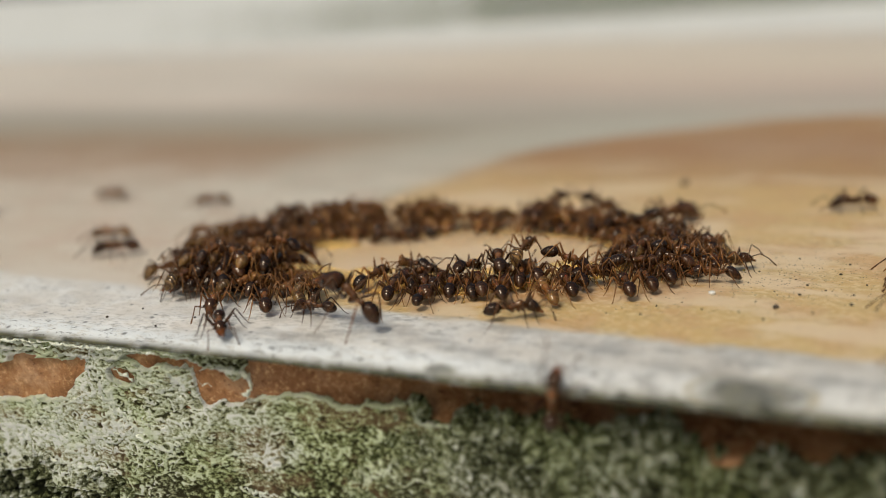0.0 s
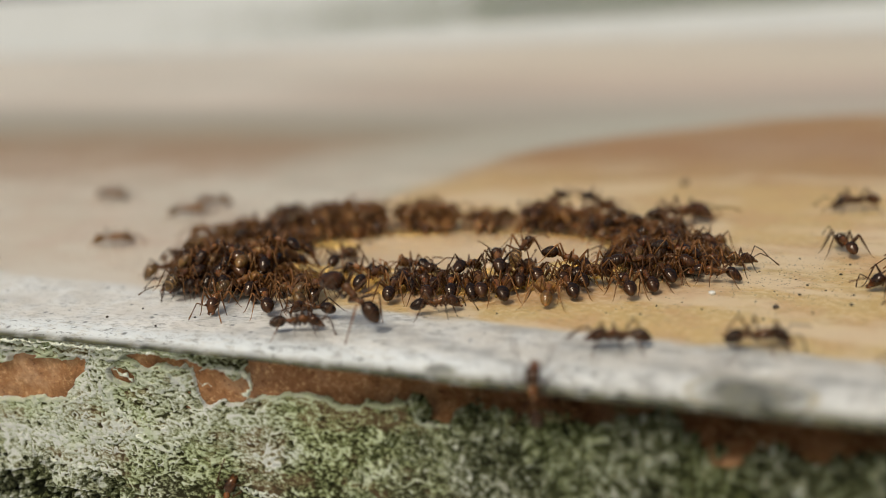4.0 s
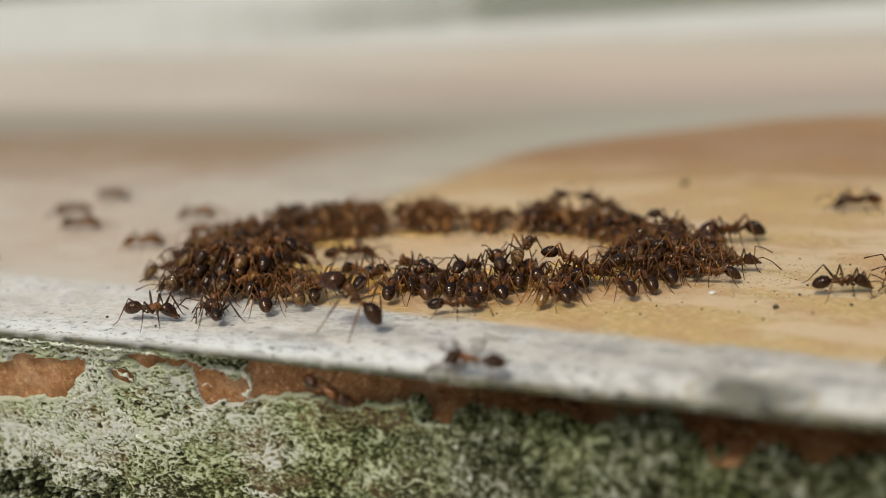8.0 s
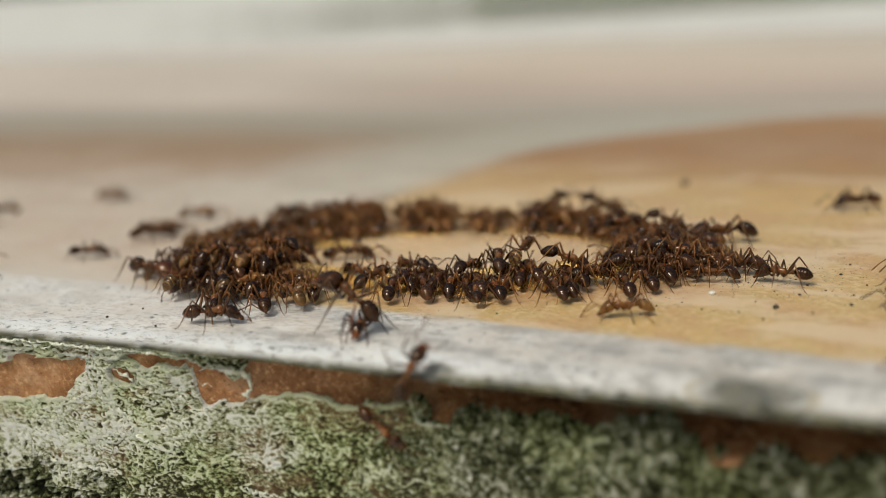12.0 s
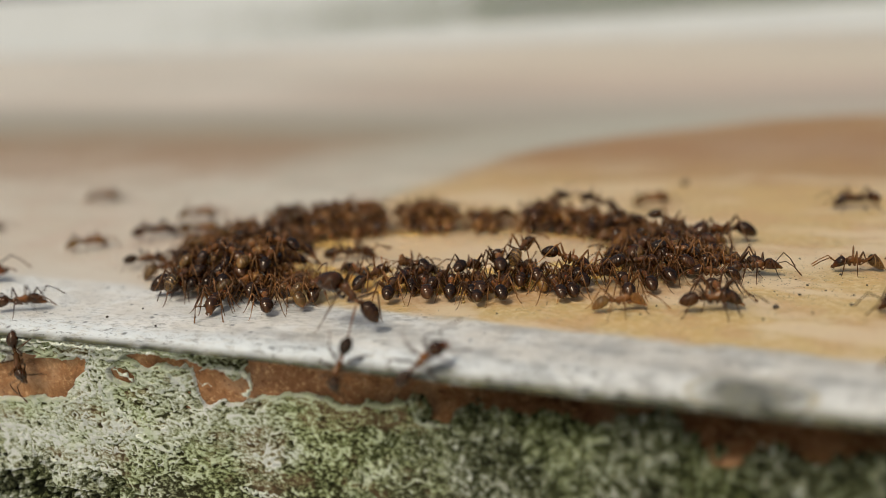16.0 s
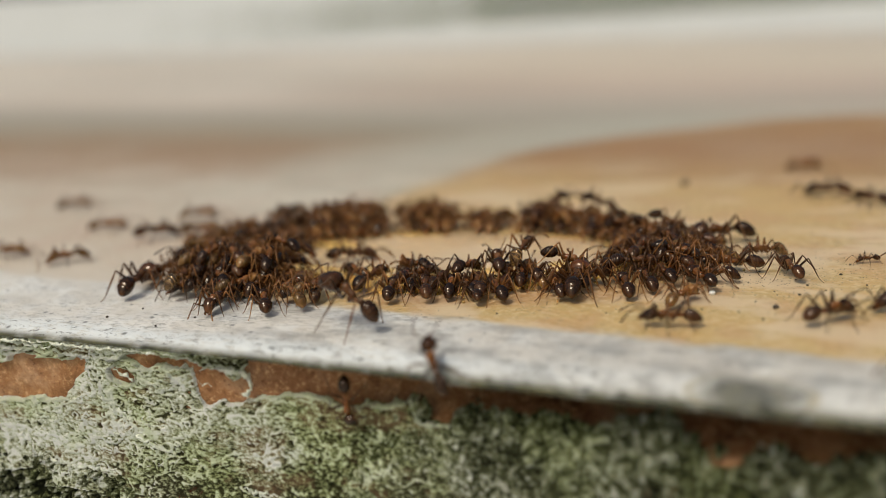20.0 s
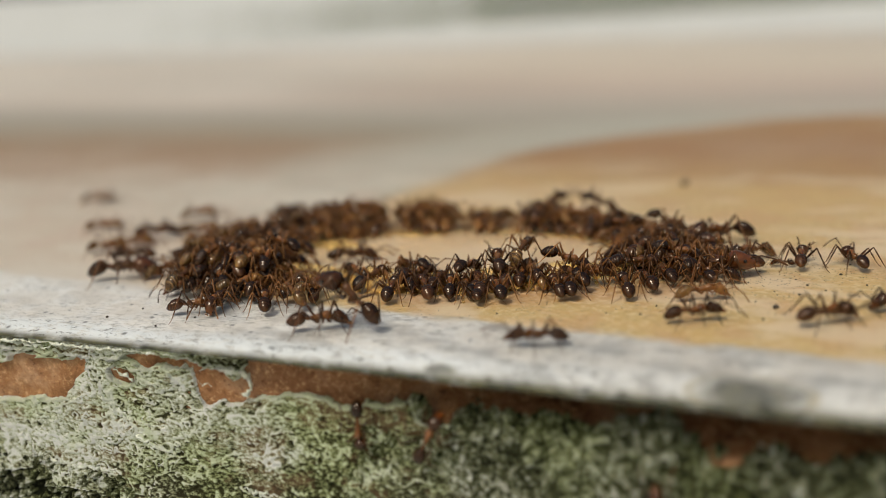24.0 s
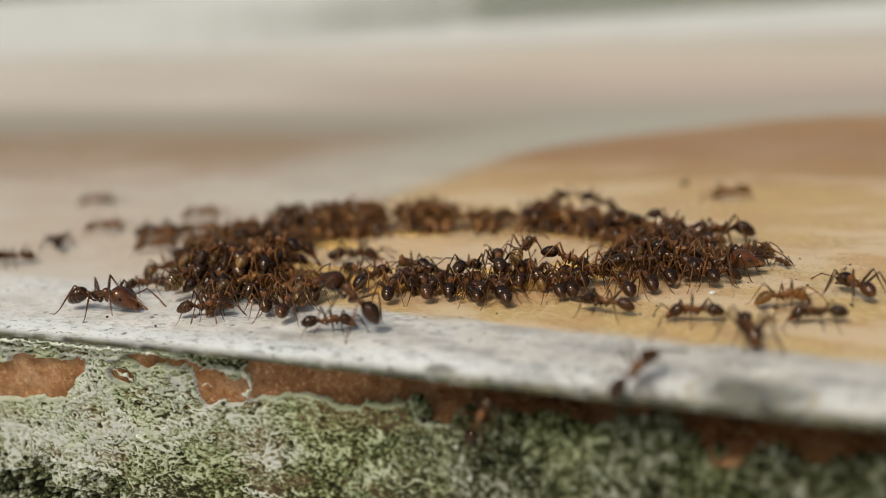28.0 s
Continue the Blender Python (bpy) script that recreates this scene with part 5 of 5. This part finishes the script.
roam("worker", [(0, 21.3, 13.0, 203), (10.4, 21.1, 13.0, 203), (11, 19.0, 12.4, 198), (11.5, 16.2, 12.0, 181), (12, 15.2, 12.6, 173), (12.5, 14.3, 12.0, 178), (14.5, 14.4, 11.0, 178), (15, 13.3, 10.2, 193), (15.5, 12.6, 8.8, 153), (16, 12.7, 9.4, 118), (16.5, 12.7, 9.6, 118), (17, 12.0, 10.4, 123), (28, 11.6, 12.0, 133)])
roam("pale", [(0, 21.4, 15.4, 203), (12, 20.9, 15.4, 203), (12.5, 17.0, 15.0, 195), (14.5, 18.1, 14.2, 203), (15, 18.6, 14.0, 203), (15.5, 16.8, 14.0, 203), (16, 18.3, 15.2, 198), (16.5, 17.5, 15.6, 203), (17, 15.3, 16.6, 203), (17.5, 15.8, 17.0, 198), (18, 16.2, 16.6, 203), (18.5, 16.9, 16.0, 203), (19, 15.9, 15.8, 203), (19.5, 14.8, 16.6, 203), (20.5, 13.5, 16.6, 203), (28, 13.3, 16.6, 203)])
roam("worker", [(0, 12.5, 14.0, 43), (16, 13.6, 13.4, 23), (16.5, 14.9, 13.8, 43), (17, 16.2, 15.0, 28), (17.5, 15.8, 14.6, 53), (18, 15.4, 14.4, 83), (18.5, 15.4, 14.2, 93), (19, 14.8, 13.6, 153), (19.5, 15.0, 15.0, 118), (20, 15.4, 13.6, 118), (21, 15.3, 13.6, 118), (21.5, 15.5, 14.0, 103), (23.5, 16.0, 17.0, 33), (24, 15.7, 15.6, 93), (24.5, 15.7, 16.2, 108), (25, 15.6, 15.8, 113), (25.5, 14.9, 15.4, 73), (26, 14.5, 14.6, 28), (26.5, 13.3, 14.8, 33), (28, 13.1, 14.8, 33)])
roam("worker", [(0, 21.7, 16.8, 203), (23, 21.5, 16.8, 203), (23.6, 19.3, 16.2, 173), (24, 18.1, 15.8, 118), (24.5, 18.9, 14.8, 43), (25, 19.5, 14.6, 63), (25.5, 19.3, 14.4, 133), (26, 17.6, 14.2, 193), (26.5, 16.4, 17.4, 143), (26.75, 17.4, 17.8, 73), (27, 19.4, 17.6, 33), (27.5, 21.5, 17.4, 23), (28, 21.7, 17.4, 23)])
roam("worker", [(0, 9.8, 12.8, 23), (14.6, 10.0, 12.6, 23), (15.5, 11.6, 9.2, 23), (16, 12.5, 8.0, 23), (16.5, 13.1, 8.0, 23), (17, 14.5, 8.2, 23), (17.5, 17.4, 9.0, 38), (18, 17.8, 8.4, 48), (18.5, 17.6, 7.4, 48), (19, 17.4, 7.4, 48), (20, 17.3, 7.4, 48), (21, 17.0, 7.6, 48), (21.5, 17.0, 7.2, 48), (23.5, 16.7, 7.8, 38), (24, 17.2, 7.2, 38), (24.5, 18.2, 8.8, 43), (25, 18.9, 9.2, 103), (25.5, 18.9, 8.4, 103), (26, 18.3, 8.8, 108), (26.5, 18.0, 10.6, 93), (27, 17.8, 10.6, 73), (27.5, 18.6, 11.2, 63), (28, 18.3, 11.2, 123)])
roam("amber", [(0, 5.4, 7.8, 123), (9.8, 5.5, 7.6, 83), (10.5, 7.3, 7.6, 203), (11, 7.9, 6.8, 143), (11.5, 8.5, 6.8, 203), (12, 9.3, 6.6, 203), (12.5, 9.1, 6.4, 203), (13.4, 8.2, 6.8, 153), (14.5, 7.4, 7.2, 83), (15, 7.6, 7.0, 53), (16, 8.7, 7.2, 28), (17, 9.6, 6.6, 28), (18, 10.2, 6.6, 23), (19, 10.6, 6.4, 23), (19.5, 11.0, 7.2, 43), (20, 11.2, 8.6, 68), (20.5, 11.3, 8.0, 103), (21.5, 11.4, 8.2, 103), (23.5, 11.1, 8.4, 23), (24, 11.9, 9.4, 23), (24.5, 15.1, 10.0, 26), (25, 16.2, 10.2, 23), (25.5, 16.0, 10.0, 23), (26, 15.5, 9.8, 28), (26.5, 15.4, 9.0, 28), (27, 15.3, 9.2, 28), (28, 15.3, 9.2, 28)])
roam("worker", [(0, -0.2, 6.2, 103), (2.4, -0.2, 6.2, 83), (3, 1.0, 5.2, 33), (3.5, 1.1, 5.2, 23), (5.5, -0.3, 5.8, 103), (6.4, -0.1, 5.6, 53), (7, 0.4, 4.8, 23), (8, 1.7, 5.4, 23), (8.5, 3.2, 5.8, 23), (8.75, 3.1, 5.4, 113), (9, 2.8, 5.2, 183), (9.5, 2.8, 4.8, 203), (10, 1.6, 4.6, 203), (10.5, 0.9, 4.0, 203), (11, -0.5, 2.2, 213), (11.5, -0.9, 2.2, 253), (12, -1.1, 2.2, 273), (12.5, -1.1, 2.8, 273), (14.5, -1.2, 3.2, 263), (15, -0.8, 0.7, 248), (15.5, -0.7, -0.5, -111), (16, -0.7, -0.6, -106), (17, -0.8, -0.7, -106), (18, -0.8, -0.8, -106), (18.5, -0.5, -1.1, -116), (19, -1.7, -2.5, -126), (19.5, -1.2, -2.5, -86), (20.5, -1.1, -2.8, -86), (21, -1.0, -3.3, -91), (21.5, -1.0, -3.4, -91), (23.5, -0.7, -3.4, -91), (24, -0.7, -3.6, -91), (25.5, -0.7, -3.5, -91), (25.8, -0.2, -3.3, -26), (26, 0.1, -3.1, 54), (26.5, -0.2, -2.5, 124), (27, -0.8, -0.7, 114), (27.5, -1.8, -0.3, 114), (27.75, -2.6, 1.0, 73), (28, -2.8, 2.0, 23)])
roam("worker", [(0, -10.4, -11.5, 74), (3.6, -8.6, -9.7, 74), (4.4, -6.5, -5.5, 64), (5, -4.7, -2.3, 14), (5.5, -3.0, -1.1, -36), (6, -3.1, -1.1, -38), (6.5, -3.0, -1.5, -36), (7, -2.0, -1.6, -21), (7.5, -2.0, -2.1, -26), (8, -1.8, -1.9, -21), (8.5, -1.5, -3.1, -46), (9, -1.9, -2.5, -41), (9.5, -2.1, -2.4, -46), (10, -2.0, -2.5, -36), (11, -1.7, -2.6, -36), (11.5, -0.8, -2.6, -36), (12, 0.3, -3.5, -36), (12.5, 2.2, -4.6, -41), (13.2, 4.8, -7.4, -46), (28, 5.2, -8.6, -46)])
roam("worker", [(0, 8.1, -1.2, 84), (0.5, 8.6, -0.6, 99), (1, 8.6, -0.5, 99), (1.5, 8.5, -0.4, 99), (2, 8.5, -0.3, 94), (2.5, 8.0, -0.9, 64), (3, 8.1, -0.9, 54), (3.5, 7.9, -1.1, 54), (4.5, 6.9, -1.1, 134), (5.5, 6.1, -0.8, 114), (6, 6.0, -0.7, 104), (6.5, 6.0, -0.6, 114), (7, 5.7, -0.5, 124), (7.5, 5.8, -0.4, 134), (8, 5.0, -0.3, 179), (8.5, 3.4, -0.6, 184), (9, 2.8, -0.6, 184), (9.5, 2.4, -0.5, 164), (10, 2.7, -0.5, 124), (10.5, 2.4, -0.5, 114), (11, 2.5, -0.6, 109), (11.5, 2.4, -0.5, 109), (12, 2.3, -0.7, 64), (12.5, 2.7, -0.6, 44), (14.5, 2.5, -0.6, 34), (15, 2.6, -0.5, 34), (15.5, 2.8, -0.5, 34), (16, 2.7, -0.5, 49), (17, 2.6, -0.5, 44), (18, 2.8, -0.4, 124), (18.5, 2.8, -0.2, 134), (19, 2.7, -0.3, 184), (19.5, 2.6, -0.2, 144), (20, 3.4, -0.5, 119), (20.5, 3.5, -0.5, 119), (21, 3.4, -0.5, 119), (21.5, 3.8, -0.7, 119), (22.5, 3.2, -2.3, 64), (23.5, 2.8, -3.5, 64), (24, 2.4, -3.9, 64), (25, 2.4, -4.1, 64), (25.5, 2.0, -4.4, 64), (26, 3.0, -3.1, 89), (26.5, 2.8, -2.9, 94), (27, 2.8, -2.9, 89), (27.5, 2.8, -2.7, 89), (28, 4.7, -2.8, 64)])
roam("worker", [(0, 11.7, -7.5, 94), (23.8, 11.7, -6.5, 94), (24.5, 11.5, -3.0, 99), (25, 11.5, -0.4, 94), (25.5, 11.2, -0.3, 64), (26, 11.1, -0.3, 64), (28, 11.0, -0.3, 59)])
roam("worker", [(0, 21.5, 2.6, 203), (21.8, 21.2, 2.4, 203), (22.6, 16.7, 1.4, 203), (23.5, 11.1, 1.2, 203), (24, 6.7, 2.2, 201), (24.4, 5.9, 0.4, 238), (24.55, 6.0, 1.2, 313), (24.7, 6.5, 2.2, 393), (25, 10.1, 4.8, 408), (25.15, 9.9, 4.6, 483), (25.5, 6.8, 4.2, 563), (25.75, 7.4, 4.4, 623), (26, 7.8, 4.8, 663), (26.25, 6.0, 4.2, 603), (26.5, 4.2, 3.8, 568), (27, 3.7, 6.0, 503), (28, 3.4, 7.4, 478)])
roam("worker", [(0, 10.1, 12.8, 83), (16.4, 10.1, 12.4, 83), (17.3, 10.7, 9.2, 53), (18, 12.4, 10.2, 23), (18.5, 14.1, 8.2, 13), (19, 13.8, 7.8, 33), (19.5, 13.2, 7.8, 113), (20, 11.4, 5.6, 193), (20.5, 11.1, 3.6, 263), (21, 11.7, 4.2, 298), (21.5, 11.7, 4.2, 293), (22.5, 11.7, 5.6, 353), (23.5, 11.9, 6.4, 383), (24, 12.0, 6.4, 388), (24.7, 11.9, 6.4, 463), (25, 11.7, 6.6, 543), (25.25, 12.0, 6.4, 613), (25.5, 12.2, 6.6, 658), (26, 12.5, 7.0, 658), (26.5, 12.5, 6.4, 613), (27, 10.7, 5.8, 563), (27.5, 9.4, 6.0, 563), (28, 8.4, 6.8, 533)])
roam("pale", [(0, 11.3, 16.0, 193), (28, 11.4, 15.6, 193)])
roam("worker", [(0, 21.8, 5.0, 203), (25.8, 21.5, 5.0, 203), (26.5, 18.1, 4.6, 203), (27, 15.8, 4.6, 203), (27.5, 13.0, 5.0, 203), (28, 12.2, 6.6, 188)])
roam("worker", [(0, 22.0, 7.6, 203), (26.8, 21.6, 7.4, 203), (27.5, 17.9, 6.2, 203), (28, 17.0, 7.4, 193)])
roam("worker", [(0, 22.1, 9.8, 203), (26, 20.2, 9.6, 203), (27, 19.3, 9.2, 208), (27.5, 16.4, 6.4, 233), (28, 14.5, 4.8, -72)])
roam("small", [(0, 21.2, 17.2, 203), (18.8, 20.3, 17.0, 203), (20, 18.7, 16.8, 203), (20.5, 18.2, 16.4, 203), (21, 17.5, 16.6, 203), (21.5, 16.7, 16.0, 203), (23.5, 15.9, 15.6, 203), (24, 14.9, 15.4, 173), (25, 14.9, 15.4, 123), (28, 14.9, 15.4, 118)])
roam("major", [(0, 7.9, 22.8, 43), (3.5, 8.2, 23.0, 43), (4.6, 9.1, 22.4, 3), (5.5, 10.4, 21.4, -37), (6, 11.1, 21.2, -62), (6.5, 12.2, 19.4, -107), (7, 12.4, 19.6, 203), (7.5, 12.1, 19.8, 203), (8, 12.1, 19.6, 203), (9, 11.8, 19.4, 203), (28, 11.6, 19.4, 203)])
roam("worker", [(0, 17.8, 27.8, 203), (10, 18.0, 28.0, 203), (17, 18.0, 28.4, 203), (18, 18.3, 28.4, 203), (19, 18.3, 29.4, 203), (19.5, 16.5, 29.6, 203), (20, 16.2, 31.0, 183), (20.3, 16.0, 32.0, 113), (20.6, 16.2, 32.0, 43), (21, 16.9, 33.0, 33), (21.5, 18.1, 34.0, 28), (22.2, 22.4, 36.0, 23), (28, 22.7, 36.0, 23)])
roam("worker", [(0, 22.1, 29.4, 203), (18.6, 21.6, 29.4, 203), (19.5, 18.8, 29.2, 203), (20, 18.7, 29.0, 143), (20.5, 19.2, 29.2, 73), (21, 22.1, 29.2, 23), (28, 22.4, 29.2, 23)])
roam("amber", [(0, 3.7, 24.2, 43), (14.5, 4.2, 24.8, 33), (15.5, 5.5, 25.6, 33), (16, 6.1, 27.2, 43), (16.5, 5.4, 27.6, 83), (17, 5.5, 33.0, 43), (18, 12.2, 35.0, 23), (19, 13.1, 37.0, 33), (20, 14.1, 39.0, 33), (21.5, 20.5, 40.0, 23), (22.5, 25.6, 41.0, 23), (28, 25.9, 41.0, 23)])
roam("amber", [(0, 23.5, 32.0, 203), (25.4, 23.2, 32.0, 203), (26, 18.3, 32.0, 203), (26.5, 16.8, 32.0, 203), (27, 14.0, 32.0, 203), (27.5, 12.1, 31.0, 208), (28, 10.7, 29.8, 213)])
roam("amber", [(0, -32.5, 24.6, 3), (12, -32.3, 24.4, 3), (14.5, -32.8, 23.8, 23), (16, -32.6, 23.8, 23), (17, -33.1, 24.8, -2), (18, -32.3, 23.8, 23), (19, -33.9, 22.8, 28), (20, -33.1, 21.4, 38), (20.5, -32.7, 22.4, 33), (21, -32.3, 23.0, 23), (24, -32.7, 23.4, 23), (26, -33.0, 24.4, 23), (27, -31.8, 21.6, 43), (28, -32.4, 22.8, 28)])
roam("worker", [(0, -5.9, 16.2, 203), (1, -5.1, 13.6, 203), (2, -5.1, 12.0, 203), (3, -5.8, 10.2, 188), (3.6, -6.5, 10.8, 123), (4.4, -7.1, 11.8, 63), (5.5, -7.2, 12.4, 26), (9, -7.0, 12.4, 26), (12, -7.1, 12.4, 26), (20, -6.8, 12.2, 23), (28, -6.6, 12.0, 20)])
roam("worker", [(0, -4.9, 17.0, 193), (0.5, -4.7, 16.0, 213), (1, -4.7, 15.4, 223), (2, -4.7, 12.6, 213), (3, -4.9, 9.8, 173), (28, -5.0, 9.4, 143)])


def motions():
    """Keys all that moves."""
    for ant, rows in walkers:
        walk(ant, [(t, on_wall(*place)) for t, *place in rows])
        gait(ant, rows, 2.4)
        feel(ant, roamers, 0.6)
    r = random.Random(99)
    for i, (ob, home) in enumerate(resting):
        rows, t = [(0.0, home)], r.uniform(0.5, 1.5)
        while t < 27.5:
            rows.append((t, home @ pose(r.uniform(-0.05, 0.05) * MM, r.uniform(-0.04, 0.04) * MM, 0, r.uniform(-2, 2), r.uniform(-3, 3), r.uniform(-3, 3))))
            t += r.uniform(0.8, 1.8)
        rows.append((28.0, home))
        walk(ob, rows)
        if i % 3 == 0:
            feel(ob, r, 1.1)


motions()
